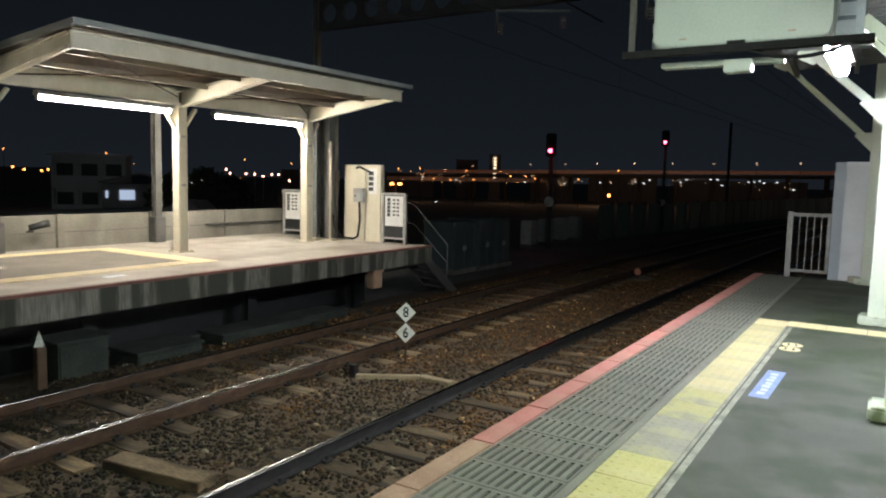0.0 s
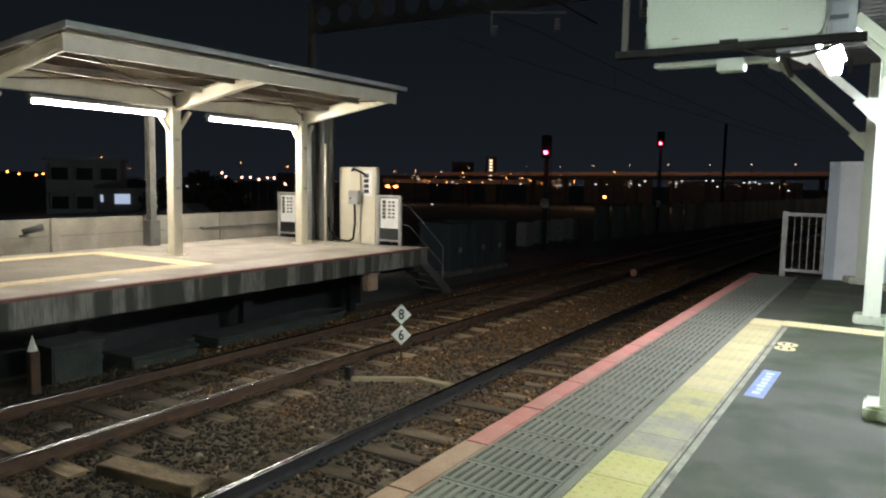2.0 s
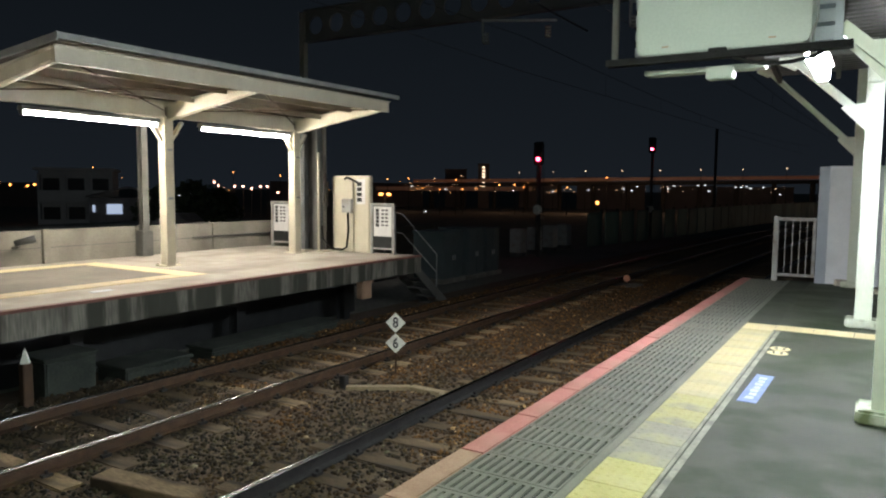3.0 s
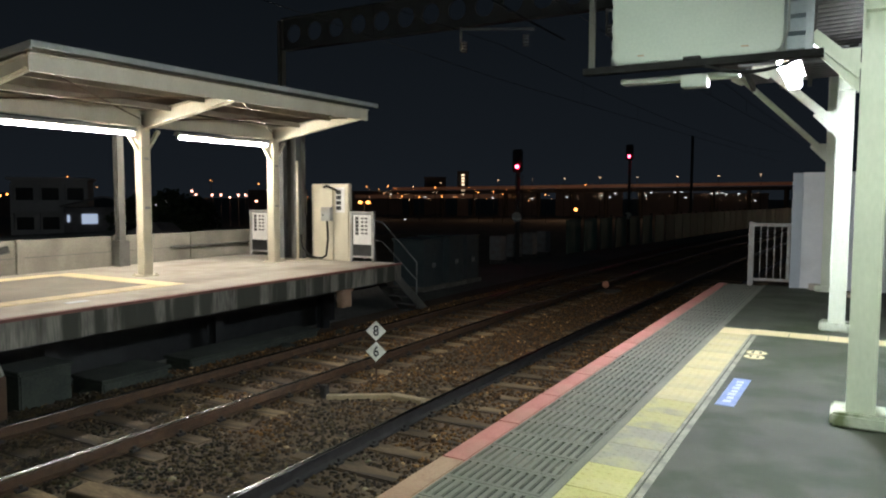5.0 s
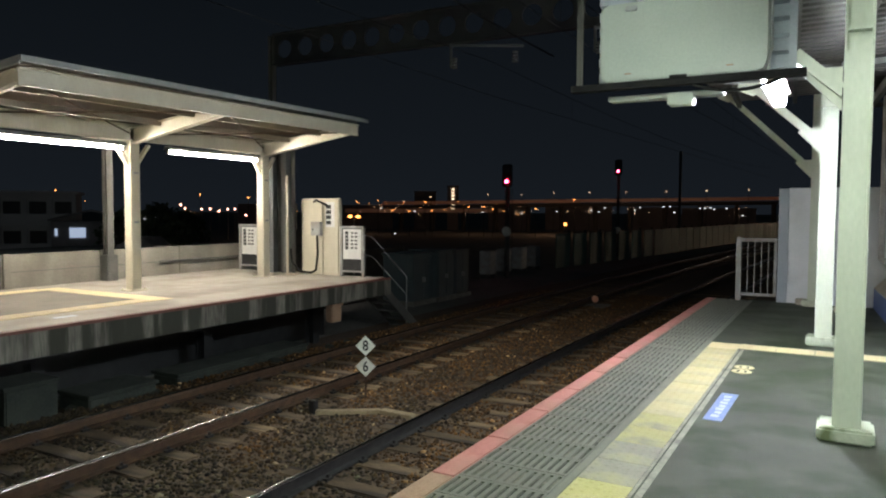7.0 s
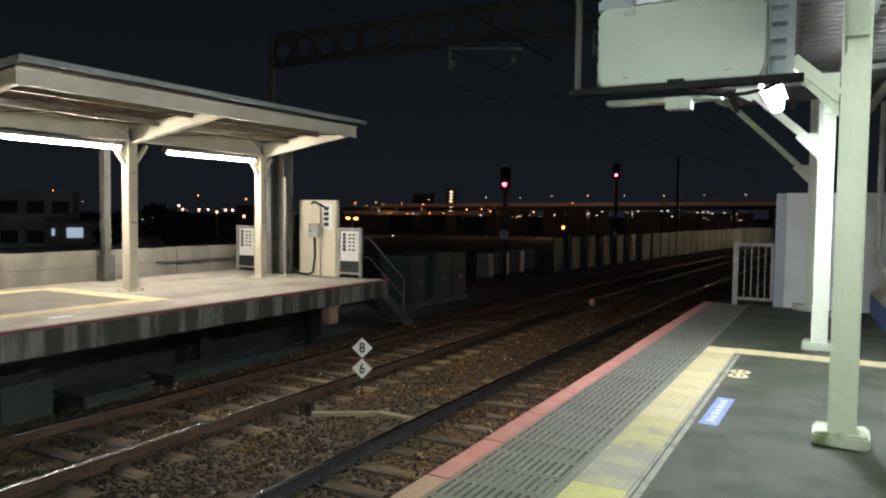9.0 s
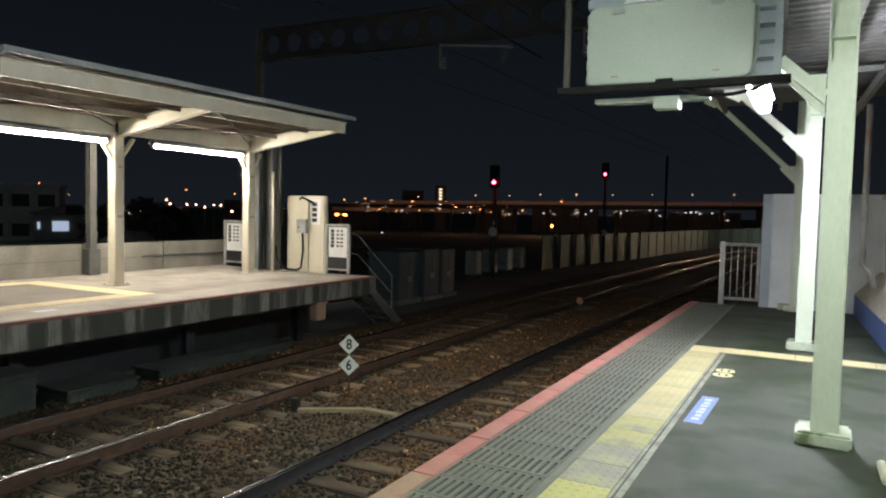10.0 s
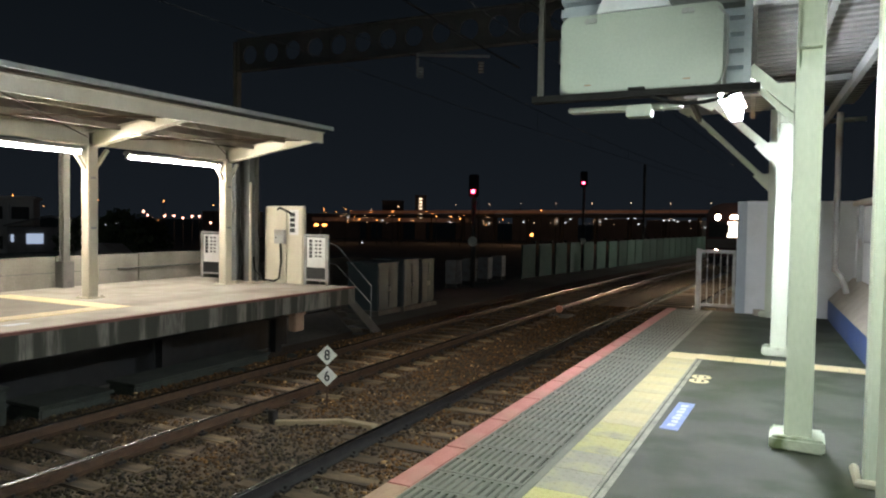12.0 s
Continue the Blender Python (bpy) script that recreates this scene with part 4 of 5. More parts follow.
for i in range(7):
    z = 0.02 + i * 0.125
    for a_, b_ in ((0.38, z), (0.38, z + 0.025), (0.30, z + 0.04), (0.30, z + 0.11)):
        rows.append([bm.verts.new((x_, a_ + e_, b_)) for x_, e_ in ((-0.70, 0), (0.74, 0), (0.74, 0.012), (-0.70, 0.012))])
for p_, q_ in zip(rows, rows[1:]):
    for i in range(4):
        bm.faces.new((p_[i], p_[(i + 1) % 4], q_[(i + 1) % 4], q_[i]))
part("back_sheet", bm, BLUE_GREY, mon, "blue-grey ribbed sheet behind the housing")
bm = B()
prism(bm, [(-0.34, 0.625), (0.22, 0.625), (0.14, 0.82), (-0.26, 0.82)], 0.06, 0.28)
part("hanger_bracket", bm, WHITE, mon)
# black strip put in as the dark gap between case and bracket
bm = B()
box(bm, -0.5, 0.4, 0.10, 0.24, 0.604, 0.623)
part("gap_shade_strip", bm, BLACK, mon)
bm = B()
box(bm, -0.58, 0.30, 0.16, 0.30, -0.125, -0.085)
part("tray", bm, HOUSING, mon, "pale shallow tray under the rail", bevel=0.006)
bm = B()
box(bm, -0.10, 0.09, 0.10, 0.24, -0.19, -0.10)
part("sensor_box", bm, HOUSING, mon, bevel=0.008)
bm = B()
tube_path(bm, sag((0.1, 0.0, -0.06), (0.72, 0.05, -0.05), 0.07, 8), 0.014, 6)
part("cable", bm, CABLE, mon)
bm = B()
tube_path(bm, [(0.57, -0.01, 0.55), (0.635, 0.0, 0.48), (0.64, 0.0, 0.15), (0.60, 0.0, 0.0)], 0.008, 6)
part("conduit", bm, GREY_STEEL, mon)

# ---- near platform end ----
gt = thing("platform_end_gate", "grey steel gate with vertical bars at the platform end", "gate", at=(0.51, 14.45, 0))
bm = B()
box(bm, 0.0, 0.09, -0.04, 0.04, -0.002, 1.16)
part("gate_post", bm, GATE_PAINT, gt, bevel=0.006)
bm = B()
box(bm, 0.09, 0.68, -0.025, 0.025, 1.08, 1.14)
box(bm, 0.09, 0.68, -0.025, 0.025, 0.09, 0.14)
box(bm, 0.63, 0.68, -0.025, 0.025, 0.14, 1.08)
part("gate_frame", bm, GATE_PAINT, gt)
for i in range(4):
    bm = B()
    rod(bm, (0.195 + i * 0.115, 0, 0.14), (0.195 + i * 0.115, 0, 1.08), 0.009, 8)
    part("bar", bm, GATE_PAINT, gt)
wp = thing("end_wall_panel", "white steel wall panel closing the platform end", "wall panel", at=(0, 0, 0))
bm = B()
box(bm, 1.20, 1.36, 14.42, 14.52, -0.002, 2.03)
part("narrow_panel", bm, BLUE_GREY, wp)
bm = B()
box(bm, 1.3605, 3.40, 14.44, 14.50, -0.002, 2.04)
part("wide_panel", bm, WHITE, wp)
# round footing belonging to the last canopy post
bm = B()
rod(bm, (1.60, 14.30, 0.0), (1.60, 14.30, 0.10), 0.09, 12)
part("canopy_post_footing", bm, TAN_STONE, wp)

# wall along the back of the near platform
bw = thing("back_wall", "low blue-painted wall with tan coping and white panels above", "wall", kind="structure")


def askew(bm_pts, y0, y1, mat_, name, label=""):
    bm = B()
    a = [bm.verts.new((line_x(y0, x), y0, z)) for x, z in bm_pts]
    b = [bm.verts.new((line_x(y1, x), y1, z)) for x, z in bm_pts]
    n_ = len(bm_pts)
    for i in range(n_):
        bm.faces.new((a[i], a[(i + 1) % n_], b[(i + 1) % n_], b[i]))
    bm.faces.new(a[::-1])
    bm.faces.new(b)
    return part(name, bm, mat_, bw, label)


askew([(3.14, -0.01), (3.14, 0.34), (3.6, 0.34), (3.6, -0.01)], -8, 14.4, BLUE_BAND, "plinth", "blue-painted plinth")
askew([(3.135, 0.343), (3.50, 0.74), (3.6, 0.74), (3.6, 0.343)], -8, 14.4, TAN_STONE, "coping", "sloping tan coping")
y = -8.0
while y < 13.9:
    askew([(3.53, 0.743), (3.53, 1.36), (3.57, 1.36), (3.57, 0.743)], y + 0.01, y + 1.79, WHITE, "panel")
    askew([(3.53, 1.38), (3.53, 1.92), (3.57, 1.92), (3.57, 1.38)], y + 0.01, y + 1.79, WHITE, "panel")
    askew([(3.46, 0.72), (3.46, 1.95), (3.528, 1.95), (3.528, 0.72)], y - 0.04, y + 0.04, GREY_STEEL, "stud")
    y += 1.8
askew([(3.46, 1.952), (3.46, 2.03), (3.6, 2.03), (3.6, 1.952)], -8, 14.4, CREAM, "top_rail")
dp = thing("drain_pipe", "pale grey drain pipe with a bend beside the back wall", "drain pipe", at=(0, 0, 0))
bm = B()
x = line_x(12.6, 3.05)
tube_path(bm, [(x, 12.6, 3.3), (x, 12.6, 0.95), (x + 0.10, 12.5, 0.86), (x + 0.16, 12.5, 0.62)], 0.045, 10)
part("pipe", bm, GATE_PAINT, dp, smooth=True)

# ---- between the tracks ----
sg = thing("distance_marker", "white diamond plates on a thin stake between the tracks", "marker sign", at=(-3.83, 8.85, -1.16))
bm = B()
rod(bm, (0, 0.02, -0.02), (0, 0.02, 0.82), 0.014, 8)
part("stake", bm, RUST, sg)
for zc, ch in ((0.795, "8"), (0.49, "6")):
    bm = B()
    m_ = Matrix.Translation((0, 0, zc)) @ Matrix.Rotation(radians(45), 4, "Y")
    box(bm, -0.105, 0.105, -0.006, 0.0, -0.105, 0.105, m_)
    pl = part("plate", bm, SIGN_WHITE, sg, "white diamond plate with a black number")
    text_mesh("numeral", ch, 0.20, SIGN_BLACK, pl, pose(0, -0.009, zc - 0.004, 90, 0, 0) @ Matrix.Diagonal((0.85, 1.05, 1, 1)))
sg.rotation_euler = (0, 0, radians(26))


def timber(x0, y0, x1, y1, z, w_, h_, label, mat_=None):
    t = thing("timber_cover", label, "timber", at=(x0, y0, z))
    bm = B()
    beam(bm, (0, 0, h_ / 2), (x1 - x0, y1 - y0, h_ / 2), w_, h_)
    part("board", bm, mat_ or TIE_WOOD, t, bevel=0.008)


timber(-3.95, 7.86, -3.22, 8.34, -1.15, 0.11, 0.06, "pale timber cover laid over a cable between tracks", PALE_WOOD)
timber(-3.22, 8.36, -2.70, 8.34, -1.15, 0.14, 0.06, "pale timber cover laid over a cable between tracks", PALE_WOOD)
timber(-3.90, 4.25, -2.78, 4.42, -1.15, 0.26, 0.10, "weathered wide timber between the two tracks")
timber(-0.98, 6.66, -0.28, 6.72, -1.13, 0.13, 0.03, "grey board lying on a sleeper beside the platform", GREY_STEEL)
bx = thing("cable_terminal", "small dark junction post beside the far track", "junction post", at=(-4.02, 7.9, -1.17))
bm = B()
box(bm, -0.05, 0.05, -0.05, 0.05, -0.02, 0.2)
part("post", bm, DARK_AND_SHADED, bx, bevel=0.01)
bl = thing("ground_beacon", "low round pale marker beside a flat plate between tracks", "track marker", at=(-4.17 + 0.13, 20.7, -1.17))
bm = B()
rod(bm, (0, 0, -0.01), (0, 0, 0.16), 0.02)
part("stem", bm, DARK_AND_SHADED, bl)
bm = B()
rod(bm, (0, -0.02, 0.22), (0, 0.02, 0.22), 0.10, 16)
part("disc", bm, REFLECTOR, bl, "pale orange reflector disc")
bm = B()
box(bm, -0.4, 0.4, -0.5, 0.3, -0.01, 0.05)
part("plate", bm, CONCRETE, bl)


# ---- line side beyond the platforms ----
CABINET = surface("cabinet_paint", (0.05, 0.07, 0.073), (0.085, 0.11, 0.113), 0.5, scale=2, fine=30, bump=0.08, stain=(0.06, 0.07, 0.07), stain_amount=0.6, stain_scale=2)

for x0, x1, y0, y1, z1, mat_, lab in ((-10.3, -9.2, 18.9, 20.1, 0.22, CABINET, "dark blue-grey relay cabinet beside the track"),
                                      (-10.2, -9.1, 20.3, 21.3, 0.28, CABINET, "dark blue-grey relay cabinet beside the track"),
                                      (-10.1, -9.1, 21.5, 22.4, 0.24, CABINET, "dark blue-grey relay cabinet beside the track")):
    c = thing("relay_cabinet", lab, "relay cabinet", "relay cabinets", at=((x0 + x1) / 2, (y0 + y1) / 2, -1.31))
    hx, hy, hz = (x1 - x0) / 2, (y1 - y0) / 2, z1 + 1.31
    bm = B()
    box(bm, -hx, hx, -hy, hy, 0.12, hz)
    body = part("body", bm, mat_, c, bevel=0.02)
    bm = B()
    box(bm, -hx - 0.04, hx + 0.04, -hy - 0.04, hy + 0.04, hz + 0.002, hz + 0.06)
    part("roof", bm, mat_, c, bevel=0.01)
    bm = B()
    box(bm, -hx - 0.08, hx + 0.08, -hy - 0.08, hy + 0.08, -0.02, 0.118)
    part("plinth", bm, CONCRETE, c)
    for e in (-1, 1):
        bm = B()
        box(bm, hx + 0.001, hx + 0.02, e * hy * 0.5 - hy * 0.46, e * hy * 0.5 + hy * 0.46, 0.2, hz - 0.08)
        d = part("door", bm, mat_, body)
        bm = B()
        box(bm, hx + 0.021, hx + 0.05, e * 0.06 - 0.015, e * 0.06 + 0.015, hz * 0.45, hz * 0.55)
        part("handle", bm, GREY_STEEL, d)
for i in range(4):
    y = 28.4 + i * 1.75
    t = thing("battery_box", "pale upright equipment box on short legs", "equipment box", "equipment boxes", at=(-11.22, y, -1.31))
    bm = B()
    box(bm, -0.27, 0.27, -0.30, 0.30, 0.18, 1.20)
    part("case", bm, GREY_STEEL, t, bevel=0.03)
    for e in (-1, 1):
        bm = B()
        box(bm, -0.25, 0.25, e * 0.24 - 0.04, e * 0.24 + 0.04, -0.02, 0.18)
        part("leg", bm, DARK_POST, t)

barrier = thing("noise_barrier", "green-grey panelled noise barrier along the line", "noise barrier", kind="structure")
BARRIER = surface("barrier_panel", (0.10, 0.19, 0.15), (0.19, 0.31, 0.25), 0.6, scale=0.8, fine=20, bump=0.1, stain=(0.12, 0.16, 0.14), stain_amount=0.6, stain_scale=0.7, vary=0.3)
bm = B()
box(bm, -0.03, 0.03, -0.92, 0.92, 0.0, 1.5)
pan = finish(bm, 0.01)
pan.materials.append(BARRIER)
bm = B()
box(bm, -0.06, 0.06, -0.06, 0.06, 0.0, 1.62)
stud = finish(bm)
stud.materials.append(DARK_POST)
y = 36.0
while y < 130:
    x = -11.3 + track_shift(y) + min(1.2, max(0, y - 34) * 0.08)
    o = lay("panel", pan, barrier, x, y, -1.33, -track_turn(y))
    o.scale = (1, 1, 1.18)
    o2 = lay("stud", stud, barrier, x - 0.02, y + 1.0, -1.33, -track_turn(y))
    o2.scale = o.scale
    y += 2.0
bm = B()
box(bm, 4.2, 4.4, 15.0, 60.0, -1.33, 0.4)
tagged(part("right_fence_wall", bm, CONCRETE), "low concrete wall on the other side of the line", "wall", kind="structure")

RED_GLOW = glow("signal_red", (1.0, 0.03, 0.07), 60.0)


def signal(x, y, z_red, z_disc, label):
    t = thing("railway_signal", label, "railway signal", "railway signals", at=(x, y, -1.34))
    top = z_red + 1.34
    bm = B()
    rod(bm, (0, 0, 0), (0, 0, top + 0.6), 0.09, 12)
    part("mast", bm, DARK_POST, t, smooth=True)
    bm = B()
    box(bm, -0.24, 0.24, -0.14, -0.02, top - 0.25, top + 0.75)
    hd = part("backboard", bm, BLACK, t, "black signal head", bevel=0.05)
    bm = B()
    rod(bm, (0, -0.15, top), (0, -0.17, top), 0.075, 16)
    part("lens", bm, RED_GLOW, hd, "glowing red lens")
    for k_ in (0.25, 0.5):
        bm = B()
        rod(bm, (0, -0.15, top + k_), (0, -0.165, top + k_), 0.075, 16)
        part("lens", bm, SIGN_BLACK, hd, "unlit dark lens")
    bm = B()
    rod(bm, (0, -0.12, z_disc + 1.34), (0, -0.14, z_disc + 1.34), 0.22, 20)
    part("disc", bm, SIGN_WHITE, t, "pale round plate")
    bm = B()
    for i in range(9):
        rod(bm, (-0.16, 0.1, 0.4 + i * 0.4), (0.16, 0.1, 0.4 + i * 0.4), 0.012, 6)
    for e in (-0.17, 0.17):
        rod(bm, (e, 0.1, 0.2), (e, 0.1, 3.9), 0.014, 6)
    part("ladder", bm, DARK_POST, t)


signal(-10.55, 29.0, 2.90, 0.72, "dark signal mast showing one red light")
signal(-10.35, 46.0, 4.20, 0.42, "taller dark signal mast showing one red light")

# overhead-line gantry: a dark girder with round holes, on two masts
gn = thing("line_gantry", "dark perforated steel girder carrying the overhead line", "gantry", at=(0, 15.8, 0))
GIRDER = surface("girder_paint", (0.024, 0.026, 0.025), (0.045, 0.047, 0.044), 0.75, scale=2, fine=30, bump=0.1)


def holed_girder(x0, x1, zc, h_, pitch, r_):
    bm = B()
    x = x0
    while x < x1 - 0.01:
        cx = x + pitch / 2
        ring, rim = [], []
        for i in range(16):
            q = 2 * math.pi * i / 16
            c_, s_ = math.cos(q), math.sin(q)
            k_ = 1 / max(abs(c_) / (pitch / 2), abs(s_) / (h_ / 2))
            ring.append(bm.verts.new((cx + r_ * c_, 0, zc + r_ * s_)))
            rim.append(bm.verts.new((cx + k_ * c_, 0, zc + k_ * s_)))
        for i in range(16):
            j = (i + 1) % 16
            bm.faces.new((ring[i], ring[j], rim[j], rim[i]))
        x += pitch
    geom = bmesh.ops.extrude_face_region(bm, geom=list(bm.faces))
    bmesh.ops.translate(bm, verts=[v for v in geom["geom"] if isinstance(v, bmesh.types.BMVert)], vec=(0, 0.05, 0))
    box(bm, x0, x1, -0.10, 0.15, zc - h_ / 2 - 0.04, zc - h_ / 2 - 0.002)
    box(bm, x0, x1, -0.10, 0.15, zc + h_ / 2 + 0.002, zc + h_ / 2 + 0.04)
    return bm


part("girder", holed_girder(-11.9, 2.9, 6.10, 0.80, 0.74, 0.25), GIRDER, gn)
bm = B()
i_post(bm, -12.0, 0.02, -1.34, 6.5, 0.16, 0.16, 0.02)
part("mast", bm, DARK_POST, gn)
bm = B()
i_post(bm, 3.8, 0.02, -1.34, 6.6, 0.3, 0.3, 0.02)
part("mast", bm, DARK_POST, gn)
for x in (NEAR_C, FAR_C):
    bm = B()
    beam(bm, (x - 1.0, 0.0, 5.62), (x + 0.9, 0.0, 5.42), 0.05, 0.05)
    rod(bm, (x - 1.0, 0.0, 5.7), (x - 1.0, 0.0, 5.1), 0.03)
    part("cantilever", bm, DULL_STEEL, gn, "steel cantilever arm under the girder")
    for i in range(2):
        bm = B()
        for k_ in range(4):
            rod(bm, (x - 0.9 + i * 1.6, -0.02, 5.30 - k_ * 0.07), (x - 0.9 + i * 1.6, -0.02, 5.27 - k_ * 0.07), 0.07, 12)
        part("insulator", bm, DULL_STEEL, gn, "pale ribbed insulator")
for x in (NEAR_C, FAR_C):
    w_ = thing("overhead_wire", "thin dark overhead contact wire with droppers", "wire", "overhead wires", at=(0, 0, 0))
    bm = B()
    for y0, y1 in ((-30, 15.8), (15.8, 62)):
        s0, s1 = track_shift(y0), track_shift(y1)
        rod(bm, (x + s0, y0, 4.35), (x + s1, y1, 4.35), 0.006, 5)
        tube_path(bm, sag((x + s0, y0, 5.15), (x + s1, y1, 5.15), 0.5, 10), 0.007, 5)
        for i in range(1, 9):
            u = i / 9
            rod(bm, (x + s0 + (s1 - s0) * u, y0 + (y1 - y0) * u, 4.35), (x + s0 + (s1 - s0) * u, y0 + (y1 - y0) * u, 5.15 - 2.0 * u * (1 - u)), 0.004, 4)
    part("conductor", bm, CABLE, w_)
fw = thing("feeder_cable", "dark feeder cable crossing above the tracks", "cable", at=(0, 0, 0))
bm = B()
tube_path(bm, sag((-4.4, 3.0, 6.2), (-3.6, 15.8, 5.1), 0.2, 8), 0.02, 6)
part("conductor", bm, CABLE, fw)
bm = B()
tube_path(bm, sag((-1.2, 3.0, 6.2), (-1.5, 15.8, 5.1), 0.2, 8), 0.02, 6)
part("conductor", bm, CABLE, fw)
for y, x in ((62, -12.0), (110, -9.0)):
    m_ = thing("line_mast", "dark distant overhead-line mast", "mast", "line masts", at=(x + track_shift(y), y, -1.34))
    bm = B()
    i_post(bm, 0, 0, -0.02, 8.0, 0.2, 0.2, 0.03)
    part("shaft", bm, DARK_POST, m_)

# ---- the town beyond ----
EYE = Vector((2.1, 0.45, 1.6))


def bearing(deg, dist, lift=0.0):
    """A place seen from the platform on a bearing from the line's direction, lift degrees above level."""
    b = radians(deg)
    return Vector((EYE.x + dist * math.sin(b), EYE.y + dist * math.cos(b), EYE.z + dist * math.tan(radians(lift))))


SODIUM = glow("sodium_lamp", (1.0, 0.33, 0.08), 6.0)
PALE_LAMP = glow("pale_lamp", (1.0, 0.60, 0.34), 3.8)
COOL_LAMP = glow("cool_lamp", (0.92, 0.93, 1.0), 1.5)
ROSE_LAMP = glow("rose_lamp", (1.0, 0.45, 0.33), 7.0)
WINDOW_LIT = glow("lit_window", (0.62, 0.75, 1.0), 0.55)
WINDOW_WARM = glow("lit_warm_window", (1.0, 0.75, 0.5), 2.0)


def street_lamp(deg, lift, dist, mat_, r_, label, group):
    p = bearing(deg, dist, lift)
    t = thing("street_lamp", label, "street lamp", group, at=(p.x, p.y, -7.02))
    hgt = p.z + 7.02
    bm = B()
    rod(bm, (0, 0, 0), (0, 0, hgt), dist * 0.0004, 6)
    rod(bm, (0, 0, hgt), (dist * 0.004, 0, hgt + dist * 0.001), dist * 0.0003, 6)
    part("pole", bm, DARK_POST, t)
    bm = B()
    ball(bm, (0, -0.05, hgt), r_, 1)
    part("lamp", bm, mat_, t, "glowing lamp head")


for d, l_ in ((-25.53, 1.32), (-22.85, 1.37), (-20.35, 1.46), (-17.55, 1.51), (-14.74, 1.55), (-11.78, 1.59), (-8.85, 1.63), (-5.94, 1.66), (-30.14, 1.09), (-32.33, 0.77)):
    street_lamp(d, l_, 300, PALE_LAMP, 0.20, "tall lamp on the far elevated road", "elevated road lamps")
for d, l_ in ((-33.24, 0.02), (-27.1, 0.34), (-25.88, 0.37), (-25.17, 0.2), (-21.75, 0.19), (-18.7, 0.96), (-31.87, -0.04), (-30.05, 0.0), (-36.06, 0.73), (-34.38, 0.82), (-30.6, 0.72), (-57.71, 1.31), (-47.99, 1.15), (-52.46, 1.14), (-64.06, 1.39), (-44.46, 0.93)):
    street_lamp(d, l_, 240, SODIUM, 0.21, "distant orange street lamp", "orange street lamps")
for d, l_ in ((-49.09, 0.07), (-48.75, -0.15), (-47.91, 0.05), (-47.27, 0.06), (-46.63, -0.1), (-45.98, 0.05), (-45.46, 0.06), (-44.64, -0.41), (-49.38, 0.36)):
    street_lamp(d, l_, 200, ROSE_LAMP, 0.30, "distant rosy lamp of a parking lot", "parking lamps")
tw = bearing(-36.27, 60, -0.46)
dl = thing("twin_street_lamp", "street lamp with two round orange heads", "street lamp", at=(tw.x, tw.y, -7.02))
bm = B()
rod(bm, (0, 0, 0), (0, 0, tw.z + 6.8), 0.06, 8)
rod(bm, (-0.55, 0.3, tw.z + 7.0), (0.55, -0.3, tw.z + 7.0), 0.03, 6)
part("pole", bm, GATE_PAINT, dl)
for e in (-1, 1):
    bm = B()
    bmesh.ops.create_icosphere(bm, subdivisions=2, radius=0.20, matrix=Matrix.Translation((e * 0.62, -e * 0.3, tw.z + 7.0)) @ Matrix.Diagonal((1, 1, 0.6, 1)))
    part("lamp", bm, SODIUM, dl, "orange lamp globe", smooth=True)
street_lamp(-19.35, -1.0, 70, SODIUM, 0.17, "orange street lamp behind the noise barrier", "orange street lamps")

# small lights of the town, too many and too far to tell apart
bm = B()
rng = random.Random(11)
for i in range(75):
    ball(bm, bearing(rng.uniform(-37, -6), rng.uniform(250, 300), rng.uniform(-0.25, 0.45)), rng.uniform(0.05, 0.11), 1)
bm2 = B()
for i in range(42):
    ball(bm2, bearing(rng.uniform(-64, -20) if i % 3 == 0 else rng.uniform(-37, -22), rng.uniform(220, 300), rng.uniform(-0.35, 0.75)), rng.uniform(0.05, 0.12), 1)
tagged(part("orange_town_lights", bm2, SODIUM), "scattered small orange lights of the distant town", "lights", kind="stuff")
tagged(part("town_lights", bm, PALE_LAMP), "scattered small lights of the distant town", "lights", kind="stuff")
bm = B()
for d, l_ in ((-34.15, 0.18), (-31.42, -0.03), (-20.09, 0.0), (-17.42, 0.11), (-16.79, -0.01), (-16.37, 0.3), (-14.08, 0.14), (-13.67, 0.36), (-11.94, 0.4), (-11.46, 0.41), (-11.15, -0.01), (-9.31, 0.29), (-8.93, 0.3), (-8.55, 0.35), (-8.28, 0.23), (-7.42, 0.29), (-6.31, -0.22), (-25.97, -0.09), (-22.85, -0.15), (-33.01, -1.84)):
    p = bearing(d, 260, l_)
    box(bm, p.x - 0.28, p.x + 0.28, p.y - 0.2, p.y + 0.2, p.z - 0.14, p.z + 0.14)
for d, l_, r_ in ((-51.85, -0.62, 0.62), (-51.2, -0.6, 0.3), (-51.93, -2.5, 0.5)):
    ball(bm, bearing(d, 230, l_), r_, 1)
tagged(part("white_town_lights", bm, COOL_LAMP), "white lights and lit windows of far buildings", "lights", kind="stuff")
bm = B()
for d, l_ in ((-63.56, 0.16), (-62.88, 0.02), (-61.85, -0.04), (-61.08, 0.1), (-61.43, 0.05)):
    ball(bm, bearing(d, 180, l_), 0.26, 1)
tagged(part("traffic_lights_far", bm, SODIUM), "orange lights of distant traffic", "lights", kind="stuff")

# elevated road; its lamps' orange light is put in as glowing strips
ROAD_GLOW = glow("parapet_lamplight_glow", (1.0, 0.25, 0.06), 0.026)
STREET_GLOW = glow("street_haze_glow", (1.0, 0.28, 0.08), 0.014)
